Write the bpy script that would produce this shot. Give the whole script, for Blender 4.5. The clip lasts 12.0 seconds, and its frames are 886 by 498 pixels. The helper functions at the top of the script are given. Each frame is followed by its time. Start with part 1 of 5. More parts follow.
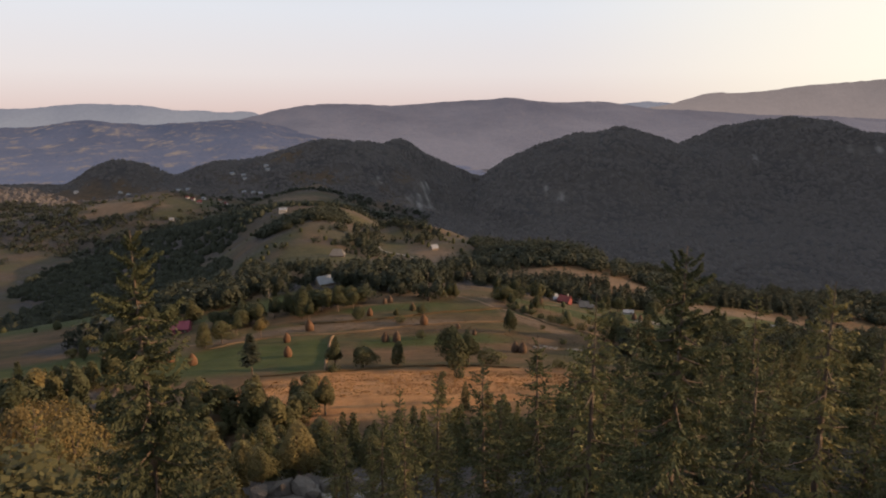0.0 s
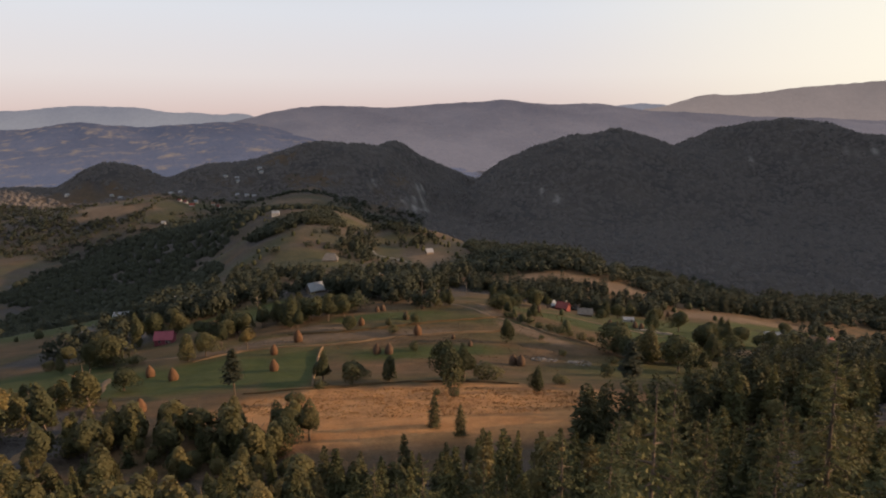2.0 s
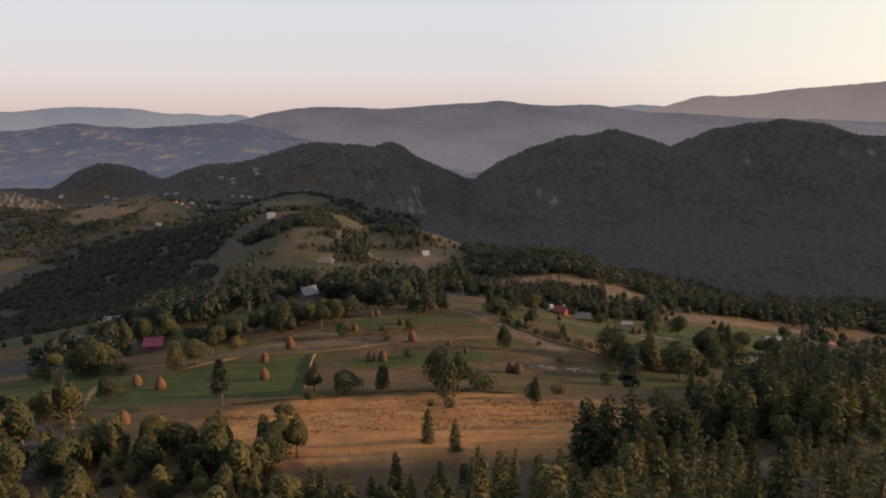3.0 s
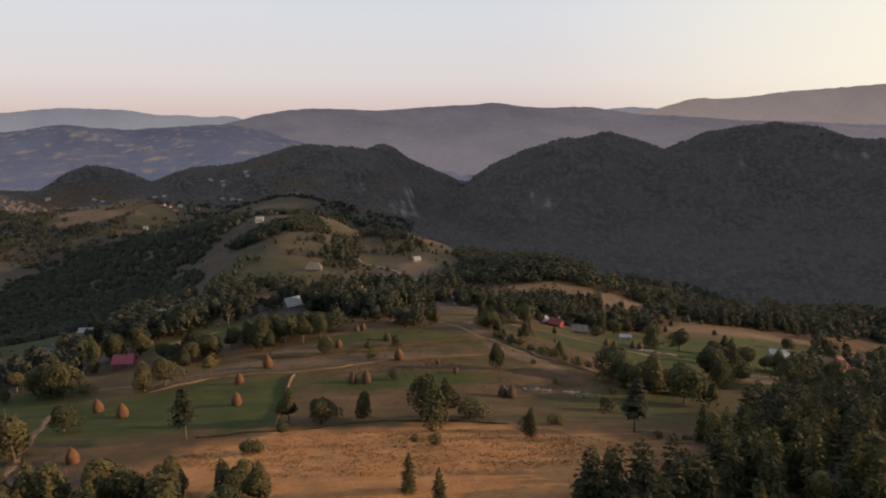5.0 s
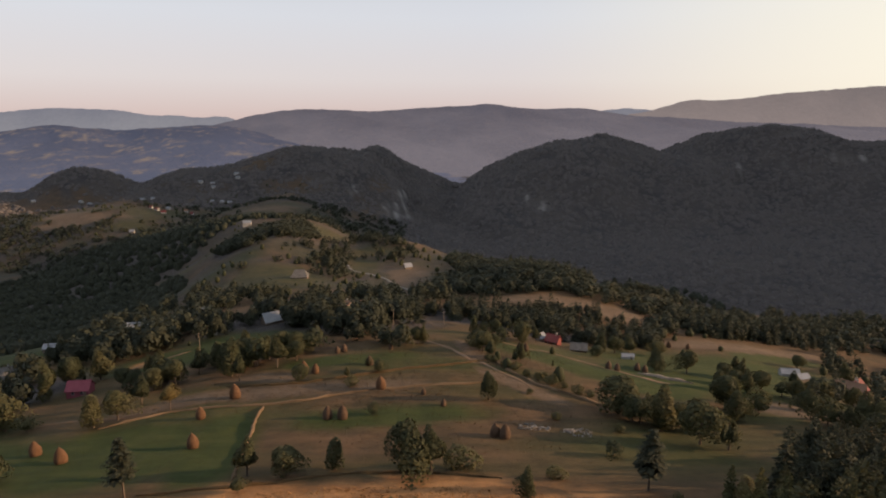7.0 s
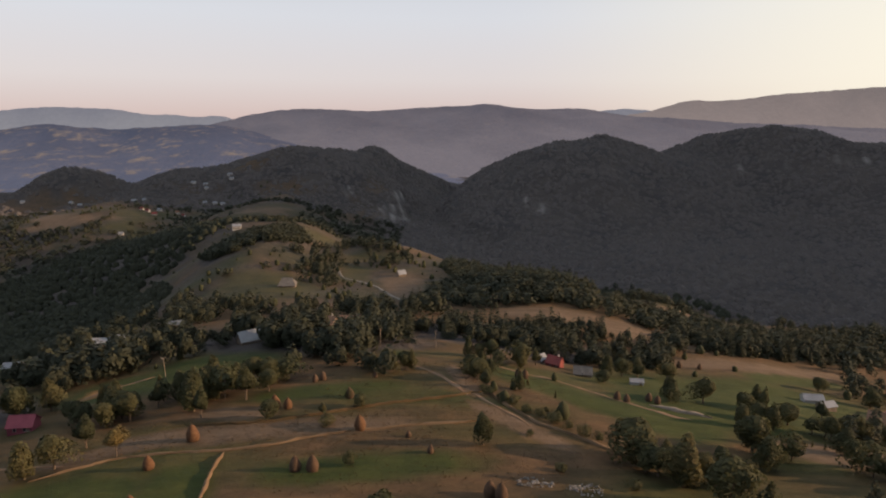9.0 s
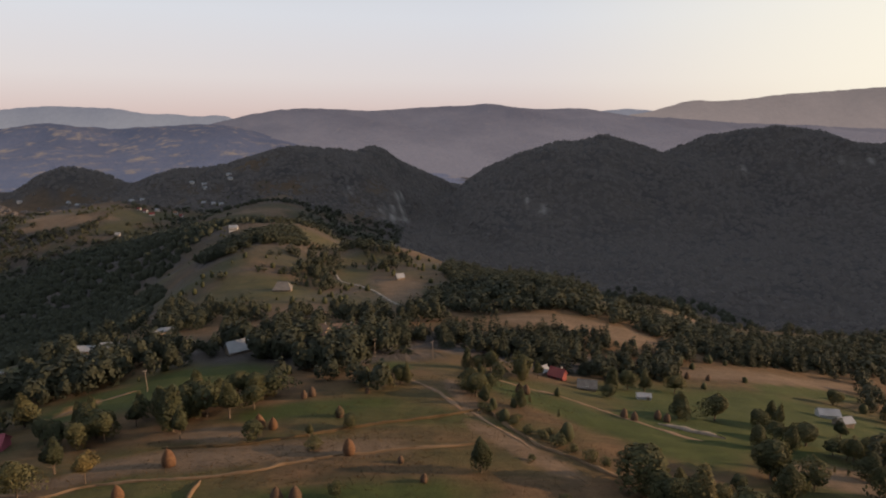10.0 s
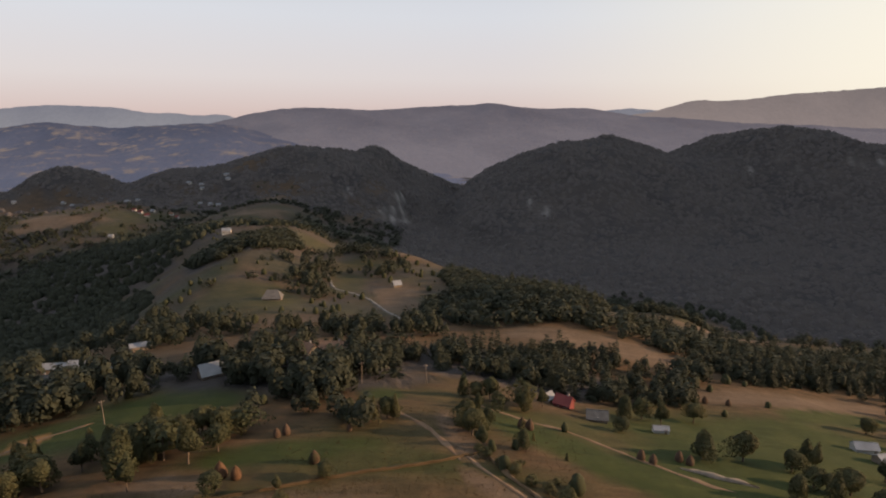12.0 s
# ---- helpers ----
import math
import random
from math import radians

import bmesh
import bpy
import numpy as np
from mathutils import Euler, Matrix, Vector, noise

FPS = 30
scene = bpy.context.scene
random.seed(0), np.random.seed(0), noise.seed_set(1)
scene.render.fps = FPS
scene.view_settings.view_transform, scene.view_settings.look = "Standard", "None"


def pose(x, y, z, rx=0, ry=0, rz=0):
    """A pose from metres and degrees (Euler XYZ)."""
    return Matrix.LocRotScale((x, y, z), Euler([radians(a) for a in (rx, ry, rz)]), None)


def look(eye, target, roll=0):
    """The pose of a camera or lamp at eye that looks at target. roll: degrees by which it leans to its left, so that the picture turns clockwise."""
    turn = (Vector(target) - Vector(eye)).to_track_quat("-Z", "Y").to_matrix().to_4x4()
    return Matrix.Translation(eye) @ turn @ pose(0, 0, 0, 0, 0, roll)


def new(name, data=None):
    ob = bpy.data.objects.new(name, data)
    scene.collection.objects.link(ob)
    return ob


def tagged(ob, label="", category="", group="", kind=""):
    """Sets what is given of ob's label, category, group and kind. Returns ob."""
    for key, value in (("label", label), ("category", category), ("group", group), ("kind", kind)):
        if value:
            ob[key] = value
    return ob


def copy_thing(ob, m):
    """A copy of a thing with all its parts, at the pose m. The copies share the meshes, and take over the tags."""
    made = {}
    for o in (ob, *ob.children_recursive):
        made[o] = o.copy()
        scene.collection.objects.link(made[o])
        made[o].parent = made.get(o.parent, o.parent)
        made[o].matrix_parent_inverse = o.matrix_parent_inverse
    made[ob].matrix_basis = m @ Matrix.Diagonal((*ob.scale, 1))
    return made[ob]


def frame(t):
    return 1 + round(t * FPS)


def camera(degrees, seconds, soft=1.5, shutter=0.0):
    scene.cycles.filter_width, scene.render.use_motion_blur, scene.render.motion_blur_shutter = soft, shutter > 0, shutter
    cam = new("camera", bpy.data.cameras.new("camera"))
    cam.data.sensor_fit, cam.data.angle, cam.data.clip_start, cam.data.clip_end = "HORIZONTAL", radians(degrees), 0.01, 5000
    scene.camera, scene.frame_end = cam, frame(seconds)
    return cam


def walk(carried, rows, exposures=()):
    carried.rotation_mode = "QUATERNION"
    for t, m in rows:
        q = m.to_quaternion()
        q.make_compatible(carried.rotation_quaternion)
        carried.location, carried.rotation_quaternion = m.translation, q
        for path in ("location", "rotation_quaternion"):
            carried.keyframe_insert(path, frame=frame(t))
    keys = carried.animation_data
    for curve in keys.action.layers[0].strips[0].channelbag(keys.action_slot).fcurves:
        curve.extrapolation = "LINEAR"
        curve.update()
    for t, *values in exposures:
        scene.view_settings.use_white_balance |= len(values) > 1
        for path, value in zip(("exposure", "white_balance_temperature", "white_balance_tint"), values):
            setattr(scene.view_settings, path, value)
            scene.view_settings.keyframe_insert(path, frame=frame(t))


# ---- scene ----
cam = camera(70.47, 12.0, soft=2.0)
PATH = [  # seconds, x, y, z, turn to the left, tilt, roll
    (0.0, 0.10, -0.12, 89.91, 1.604, -12.087, -0.157),
    (0.5, 0.04, 2.56, 89.82, 1.532, -12.050, -0.178),
    (1.0, 0.05, 4.85, 89.77, 1.429, -12.007, -0.190),
    (1.5, 0.12, 6.96, 89.76, 1.307, -11.961, -0.195),
    (2.0, 0.25, 9.05, 89.78, 1.173, -11.912, -0.193),
    (2.5, 0.44, 11.28, 89.83, 1.031, -11.862, -0.185),
    (3.0, 0.69, 13.75, 89.90, 0.886, -11.814, -0.171),
    (3.5, 0.98, 16.54, 90.01, 0.737, -11.768, -0.152),
    (4.0, 1.33, 19.73, 90.14, 0.588, -11.724, -0.129),
    (4.5, 1.73, 23.32, 90.29, 0.439, -11.686, -0.101),
    (5.0, 2.17, 27.34, 90.45, 0.294, -11.651, -0.070),
    (5.5, 2.66, 31.77, 90.63, 0.153, -11.623, -0.037),
    (6.0, 3.18, 36.58, 90.83, 0.021, -11.600, -0.001),
    (6.5, 3.74, 41.71, 91.03, -0.098, -11.583, 0.037),
    (7.0, 4.33, 47.10, 91.23, -0.201, -11.572, 0.075),
    (7.5, 4.95, 52.70, 91.44, -0.281, -11.566, 0.114),
    (8.0, 5.59, 58.43, 91.64, -0.335, -11.566, 0.153),
    (8.5, 6.25, 64.23, 91.84, -0.360, -11.571, 0.191),
    (9.0, 6.93, 70.03, 92.03, -0.353, -11.580, 0.228),
    (9.5, 7.61, 75.80, 92.20, -0.317, -11.592, 0.263),
    (10.0, 8.30, 81.52, 92.35, -0.255, -11.606, 0.296),
    (10.5, 8.99, 87.20, 92.48, -0.176, -11.621, 0.325),
    (11.0, 9.67, 92.88, 92.57, -0.097, -11.635, 0.351),
    (11.5, 10.34, 98.66, 92.64, -0.039, -11.646, 0.372),
    (12.0, 10.99, 104.67, 92.66, -0.035, -11.654, 0.389),
]
walk(cam, [(t, pose(x, y, z, 90 + tilt, 0, turn) @ pose(0, 0, 0, 0, 0, roll)) for t, x, y, z, turn, tilt, roll in PATH], [(0.0, 0.65), (1.5, 0.6), (3.5, 0.52), (5.0, 0.5), (12.0, 0.5)])

# ---------------------------------------------------------------- light
SUN_AZ, SUN_EL = 92.0, 14.5          # degrees clockwise from +y, degrees up
world = bpy.data.worlds.new("evening_sky")
scene.world = world
world.use_nodes = True
wn, wl = world.node_tree.nodes, world.node_tree.links
sky = wn.new("ShaderNodeTexSky")
sky.sky_type = "NISHITA"
sky.sun_disc = False
sky.sun_elevation, sky.sun_rotation = radians(SUN_EL), radians(SUN_AZ)
sky.altitude, sky.air_density, sky.dust_density, sky.ozone_density = 900, 1.0, 3.0, 1.0
pale = wn.new("ShaderNodeHueSaturation")
pale.inputs["Saturation"].default_value = 0.5
wl.new(sky.outputs[0], pale.inputs["Color"])
# evening mist: pink above the horizon, pale grey overhead
way = wn.new("ShaderNodeTexCoord")
parts = wn.new("ShaderNodeSeparateXYZ")
wl.new(way.outputs["Generated"], parts.inputs[0])
mist = wn.new("ShaderNodeValToRGB")
stops = ((0.0, (0.76, 0.58, 0.54)), (1.0, (0.15, 0.24, 0.46)), (0.06, (0.82, 0.74, 0.73)), (0.15, (0.78, 0.79, 0.84)), (0.24, (0.69, 0.72, 0.79)), (0.5, (0.26, 0.36, 0.57)))
els = [mist.color_ramp.elements[0], mist.color_ramp.elements[1], *(mist.color_ramp.elements.new(at) for at, _ in stops[2:])]
for el, (at, col) in zip(els, stops):
    el.position, el.color = at, (*col, 1)
wl.new(parts.outputs["Z"], mist.inputs["Fac"])
# brighter, yellower air towards the low sun
east = wn.new("ShaderNodeMapRange")
east.interpolation_type = "SMOOTHSTEP"
east.inputs["From Min"].default_value, east.inputs["From Max"].default_value = 0.05, 0.75
east.inputs["To Max"].default_value = 0.9
wl.new(parts.outputs["X"], east.inputs["Value"])
low = wn.new("ShaderNodeMapRange")
low.interpolation_type = "SMOOTHSTEP"
low.inputs["From Min"].default_value, low.inputs["From Max"].default_value = 0.45, 0.1
wl.new(parts.outputs["Z"], low.inputs["Value"])
both = wn.new("ShaderNodeMath")
both.operation = "MULTIPLY"
wl.new(east.outputs[0], both.inputs[0])
wl.new(low.outputs[0], both.inputs[1])
warm = wn.new("ShaderNodeMix")
warm.data_type = "RGBA"
warm.inputs["B"].default_value = (1.15, 1.06, 0.85, 1)
wl.new(both.outputs[0], warm.inputs["Factor"])
wl.new(mist.outputs["Color"], warm.inputs["A"])
lift = wn.new("ShaderNodeVectorMath")
lift.operation = "SCALE"
lift.inputs["Scale"].default_value = 9.7
wl.new(warm.outputs["Result"], lift.inputs[0])
veil = wn.new("ShaderNodeMix")
veil.data_type = "RGBA"
veil.inputs["Factor"].default_value = 0.88
wl.new(pale.outputs[0], veil.inputs["A"])
wl.new(lift.outputs[0], veil.inputs["B"])
wl.new(veil.outputs["Result"], wn["Background"].inputs["Color"])
wn["Background"].inputs["Strength"].default_value = 0.0707

sun = new("sun", bpy.data.lights.new("sun", "SUN"))
sun.data.energy, sun.data.angle, sun.data.color = 5.0, radians(0.6), (1.0, 0.635, 0.37)
sun.matrix_world = look((math.sin(radians(SUN_AZ)) * 900, math.cos(radians(SUN_AZ)) * 900, math.tan(radians(SUN_EL)) * 900), (0, 0, 0))



# ---------------------------------------------------------------- materials
def material(name, rough=0.9):
    m = bpy.data.materials.new(name)
    m.use_nodes = True
    b = m.node_tree.nodes["Principled BSDF"]
    b.inputs["Roughness"].default_value = rough
    b.inputs["Specular IOR Level"].default_value = 0.2
    return m, m.node_tree.nodes, m.node_tree.links, b


def noise_tex(n, l, scale, detail=4, rough=0.6, coord=None):
    t = n.new("ShaderNodeTexNoise")
    t.inputs["Scale"].default_value, t.inputs["Detail"].default_value, t.inputs["Roughness"].default_value = scale, detail, rough
    if coord is not None:
        l.new(coord, t.inputs["Vector"])
    return t.outputs["Fac"]


def ramp(n, l, fac, stops):
    r = n.new("ShaderNodeValToRGB")
    e = r.color_ramp.elements
    while len(e) < len(stops):
        e.new(0.5)
    for el, (p, c) in zip(e, stops):
        el.position, el.color = p, (*c, 1)
    l.new(fac, r.inputs["Fac"])
    return r.outputs["Color"]


def mixed(n, l, fac, a, b):
    x = n.new("ShaderNodeMix")
    x.data_type = "RGBA"
    if isinstance(fac, float):
        x.inputs["Factor"].default_value = fac
    else:
        l.new(fac, x.inputs["Factor"])
    for sock, v in ((x.inputs["A"], a), (x.inputs["B"], b)):
        if isinstance(v, tuple):
            sock.default_value = (*v, 1)
        else:
            l.new(v, sock)
    return x.outputs["Result"]


def bumped(n, l, b, height, strength, distance):
    u = n.new("ShaderNodeBump")
    u.inputs["Strength"].default_value, u.inputs["Distance"].default_value = strength, distance
    l.new(height, u.inputs["Height"])
    l.new(u.outputs["Normal"], b.inputs["Normal"])


def position(n):
    return n.new("ShaderNodeNewGeometry").outputs["Position"]


def plain(name, stops, scale=2.0, rough=0.85, bump=0.3, dist=0.03):
    """A worn surface: two noises between the given colours, and fine relief."""
    m, n, l, b = material(name, rough)
    p = position(n)
    big, fine = noise_tex(n, l, scale * 0.23, 3, coord=p), noise_tex(n, l, scale * 3, 5, coord=p)
    col = mixed(n, l, 0.35, ramp(n, l, big, stops), ramp(n, l, fine, stops))
    l.new(col, b.inputs["Base Color"])
    bumped(n, l, b, fine, bump, dist)
    return m


def foliage(name, stops, glow=0.35, rough=0.75, single=True):
    """Leaves: colour by tree and by leaf cluster, with light coming through."""
    m, n, l, b = material(name, rough)
    info, isl = n.new("ShaderNodeObjectInfo"), n.new("ShaderNodeNewGeometry")
    big = noise_tex(n, l, 0.12, 2, coord=isl.outputs["Position"])
    add = n.new("ShaderNodeMath")
    add.operation = "MULTIPLY_ADD"
    l.new(isl.outputs["Random Per Island"], add.inputs[0])
    add.inputs[1].default_value = 0.26
    add.inputs[2].default_value = 0.35
    if single:
        l.new(info.outputs["Random"], add.inputs[2])
    half = n.new("ShaderNodeMath")
    half.operation = "MULTIPLY_ADD"
    l.new(big, half.inputs[0])
    half.inputs[1].default_value = 0.5
    l.new(add.outputs[0], half.inputs[2])
    third = n.new("ShaderNodeMath")
    third.operation = "MULTIPLY"
    l.new(half.outputs[0], third.inputs[0])
    third.inputs[1].default_value = 0.56
    col = ramp(n, l, third.outputs[0], stops)
    l.new(col, b.inputs["Base Color"])
    tr = n.new("ShaderNodeBsdfTranslucent")
    l.new(col, tr.inputs["Color"])
    mx = n.new("ShaderNodeMixShader")
    mx.inputs[0].default_value = glow
    l.new(b.outputs[0], mx.inputs[1])
    l.new(tr.outputs[0], mx.inputs[2])
    l.new(mx.outputs[0], n["Material Output"].inputs["Surface"])
    return m


M_LEAF = foliage("broad_leaves", [(0.05, (0.037, 0.044, 0.024)), (0.4, (0.061, 0.066, 0.032)), (0.75, (0.093, 0.088, 0.040)), (0.97, (0.133, 0.104, 0.047))], 0.40)
# young leaves, brightened and yellowed to stand for sun on the front slope
M_FRONT = foliage("young_sunlit_leaves", [(0.05, (0.039, 0.041, 0.019)), (0.4, (0.074, 0.070, 0.029)), (0.75, (0.125, 0.103, 0.040)), (0.97, (0.191, 0.127, 0.048))], 0.25)
M_GOLD = foliage("autumn_leaves", [(0.1, (0.095, 0.078, 0.030)), (0.5, (0.150, 0.112, 0.042)), (0.9, (0.22, 0.142, 0.054))], 0.3)
M_NEEDLE = foliage("spruce_needles", [(0.05, (0.032, 0.037, 0.018)), (0.4, (0.066, 0.070, 0.030)), (0.7, (0.115, 0.108, 0.042)), (0.98, (0.19, 0.150, 0.056))], 0.25)
# darker copy of the broad leaves, standing in for shade on village and valley woods
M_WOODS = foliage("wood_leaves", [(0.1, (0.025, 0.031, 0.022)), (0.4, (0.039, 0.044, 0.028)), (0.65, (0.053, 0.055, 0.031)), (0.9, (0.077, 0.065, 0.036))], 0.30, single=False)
# far trees greyed and lightened in place of haze over the slopes
M_HAZED = foliage("hazed_canopy", [(0.1, (0.084, 0.076, 0.073)), (0.5, (0.094, 0.085, 0.080)), (0.9, (0.106, 0.094, 0.086))], 0.1, single=False)
M_SPRUCE = foliage("dark_needles", [(0.05, (0.039, 0.044, 0.023)), (0.4, (0.072, 0.070, 0.033)), (0.7, (0.111, 0.097, 0.042)), (0.98, (0.162, 0.123, 0.053))], 0.3)
M_BARK = plain("bark", [(0.3, (0.06, 0.045, 0.034)), (0.7, (0.15, 0.115, 0.085))], 6.0, 0.95, 0.8, 0.03)
M_HAY = plain("hay", [(0.3, (0.072, 0.039, 0.021)), (0.55, (0.112, 0.060, 0.032)), (0.75, (0.160, 0.094, 0.053))], 5.0, 0.95, 0.9, 0.06)
M_STRAW = plain("straw", [(0.3, (0.16, 0.084, 0.035)), (0.7, (0.26, 0.148, 0.062))], 1.2, 0.95, 0.5, 0.05)
M_HAYOLD = plain("weathered_hay", [(0.3, (0.050, 0.033, 0.022)), (0.55, (0.085, 0.054, 0.035)), (0.75, (0.125, 0.081, 0.053))], 5.0, 0.95, 0.9, 0.06)
M_WOOD = plain("grey_planks", [(0.3, (0.13, 0.10, 0.075)), (0.7, (0.27, 0.22, 0.17))], 4.0, 0.9, 0.5, 0.02)
M_PLASTER = plain("plaster", [(0.3, (0.30, 0.285, 0.26)), (0.7, (0.44, 0.42, 0.38))], 1.5, 0.9, 0.2, 0.01)
M_TIN = plain("zinc_roof", [(0.3, (0.15, 0.158, 0.17)), (0.7, (0.25, 0.26, 0.275))], 1.2, 0.5, 0.2, 0.01)
M_RED = plain("red_roof", [(0.3, (0.125, 0.030, 0.030)), (0.7, (0.20, 0.055, 0.048))], 1.5, 0.7, 0.4, 0.02)
M_TILE = plain("clay_roof", [(0.3, (0.15, 0.088, 0.058)), (0.7, (0.24, 0.148, 0.098))], 2.0, 0.8, 0.5, 0.03)
M_SHINGLE = plain("shingle_roof", [(0.3, (0.07, 0.066, 0.062)), (0.7, (0.15, 0.14, 0.13))], 3.0, 0.9, 0.6, 0.03)
M_PINK = plain("pink_paint", [(0.3, (0.17, 0.042, 0.058)), (0.7, (0.25, 0.070, 0.088))], 2.0, 0.75, 0.3, 0.01)
M_STONE = plain("limestone", [(0.3, (0.050, 0.044, 0.040)), (0.7, (0.140, 0.126, 0.112))], 2.2, 0.9, 1.0, 0.15)
M_PEBBLE = plain("pale_limestone", [(0.3, (0.12, 0.11, 0.10)), (0.7, (0.27, 0.25, 0.225))], 1.6, 0.9, 0.8, 0.08)
M_DIRT = plain("dirt_track", [(0.3, (0.115, 0.072, 0.042)), (0.7, (0.21, 0.140, 0.088))], 0.8, 0.95, 0.6, 0.05)
M_GRAVEL = plain("pale_gravel", [(0.3, (0.13, 0.12, 0.105)), (0.7, (0.22, 0.20, 0.175))], 1.5, 0.95, 0.5, 0.03)
M_BANK = plain("pale_bank", [(0.3, (0.085, 0.056, 0.032)), (0.7, (0.165, 0.112, 0.066))], 0.9, 0.95, 0.7, 0.08)
M_TURF = plain("dry_turf", [(0.3, (0.048, 0.033, 0.015)), (0.7, (0.100, 0.064, 0.031))], 1.0, 0.95, 0.9, 0.15)
M_GLASS, _n, _l, _b = material("window_glass", 0.1)
_b.inputs["Base Color"].default_value = (0.02, 0.025, 0.03, 1)
_b.inputs["Specular IOR Level"].default_value = 0.5


def ground_material():
    """Meadow, cut green fields, dry orange grass, wood floor and rock, by the cover laid on the land."""
    m, n, l, b = material("land", 0.95)
    p = position(n)
    far, mid = noise_tex(n, l, 0.012, 4, coord=p), noise_tex(n, l, 0.09, 5, coord=p)
    fine = noise_tex(n, l, 1.6, 6, 0.7, coord=p)
    stretch = n.new("ShaderNodeMapping")
    stretch.inputs["Scale"].default_value = (0.05, 0.30, 0.1)
    stretch.inputs["Rotation"].default_value = (0, 0, radians(8))
    l.new(p, stretch.inputs["Vector"])
    swath = noise_tex(n, l, 1.0, 5, 0.65, coord=stretch.outputs[0])

    def cover(name):
        a = n.new("ShaderNodeAttribute")
        a.attribute_name = name
        return a.outputs["Fac"]

    def tone(stops, k):
        return mixed(n, l, k, ramp(n, l, mid, stops), ramp(n, l, swath, stops))

    grass = tone([(0.25, (0.029, 0.025, 0.011)), (0.42, (0.055, 0.038, 0.018)), (0.58, (0.090, 0.054, 0.027)), (0.75, (0.145, 0.086, 0.045))], 0.55)
    green = tone([(0.25, (0.014, 0.026, 0.004)), (0.5, (0.025, 0.042, 0.006)), (0.8, (0.050, 0.060, 0.012))], 0.5)
    dry = tone([(0.25, (0.150, 0.066, 0.026)), (0.42, (0.235, 0.112, 0.043)), (0.58, (0.31, 0.158, 0.062)), (0.78, (0.40, 0.225, 0.102))], 0.6)
    pale = tone([(0.25, (0.064, 0.045, 0.028)), (0.5, (0.105, 0.073, 0.046)), (0.75, (0.165, 0.116, 0.076))], 0.6)
    # wood floor, its blue raised a little in place of haze on far slopes
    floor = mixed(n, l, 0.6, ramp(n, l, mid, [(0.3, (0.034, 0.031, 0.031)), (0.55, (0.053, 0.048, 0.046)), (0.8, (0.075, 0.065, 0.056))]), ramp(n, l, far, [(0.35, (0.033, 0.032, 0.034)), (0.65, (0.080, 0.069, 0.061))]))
    rock = tone([(0.3, (0.12, 0.114, 0.108)), (0.7, (0.32, 0.305, 0.285))], 0.3)
    c = mixed(n, l, cover("green"), grass, green)
    c = mixed(n, l, cover("dry"), c, dry)
    c = mixed(n, l, cover("pale"), c, pale)
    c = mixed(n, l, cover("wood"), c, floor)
    c = mixed(n, l, cover("rock"), c, rock)
    clumps = noise_tex(n, l, 0.45, 5, 0.75, coord=p)
    grainy = n.new("ShaderNodeMath")
    grainy.operation = "MULTIPLY"
    l.new(fine, grainy.inputs[0])
    l.new(clumps, grainy.inputs[1])
    tint = ramp(n, l, grainy.outputs[0], [(0.12, (0.74, 0.74, 0.74)), (0.26, (1.0, 1.0, 1.0)), (0.42, (1.2, 1.2, 1.2))])
    mul = n.new("ShaderNodeMix")
    mul.data_type, mul.blend_type = "RGBA", "MULTIPLY"
    mul.inputs["Factor"].default_value = 1.0
    l.new(c, mul.inputs["A"])
    l.new(tint, mul.inputs["B"])
    l.new(mul.outputs["Result"], b.inputs["Base Color"])
    # fine grass relief, and the rounded tops of far woodland
    canopy = n.new("ShaderNodeMath")
    canopy.operation = "MULTIPLY"
    l.new(noise_tex(n, l, 0.11, 5, 0.72, coord=p), canopy.inputs[0])
    l.new(cover("wood"), canopy.inputs[1])
    relief = n.new("ShaderNodeMath")
    relief.operation = "MULTIPLY_ADD"
    l.new(fine, relief.inputs[0])
    relief.inputs[1].default_value = 0.06
    l.new(canopy.outputs[0], relief.inputs[2])
    bumped(n, l, b, relief.outputs[0], 0.7, 5.0)
    return m


M_LAND = ground_material()


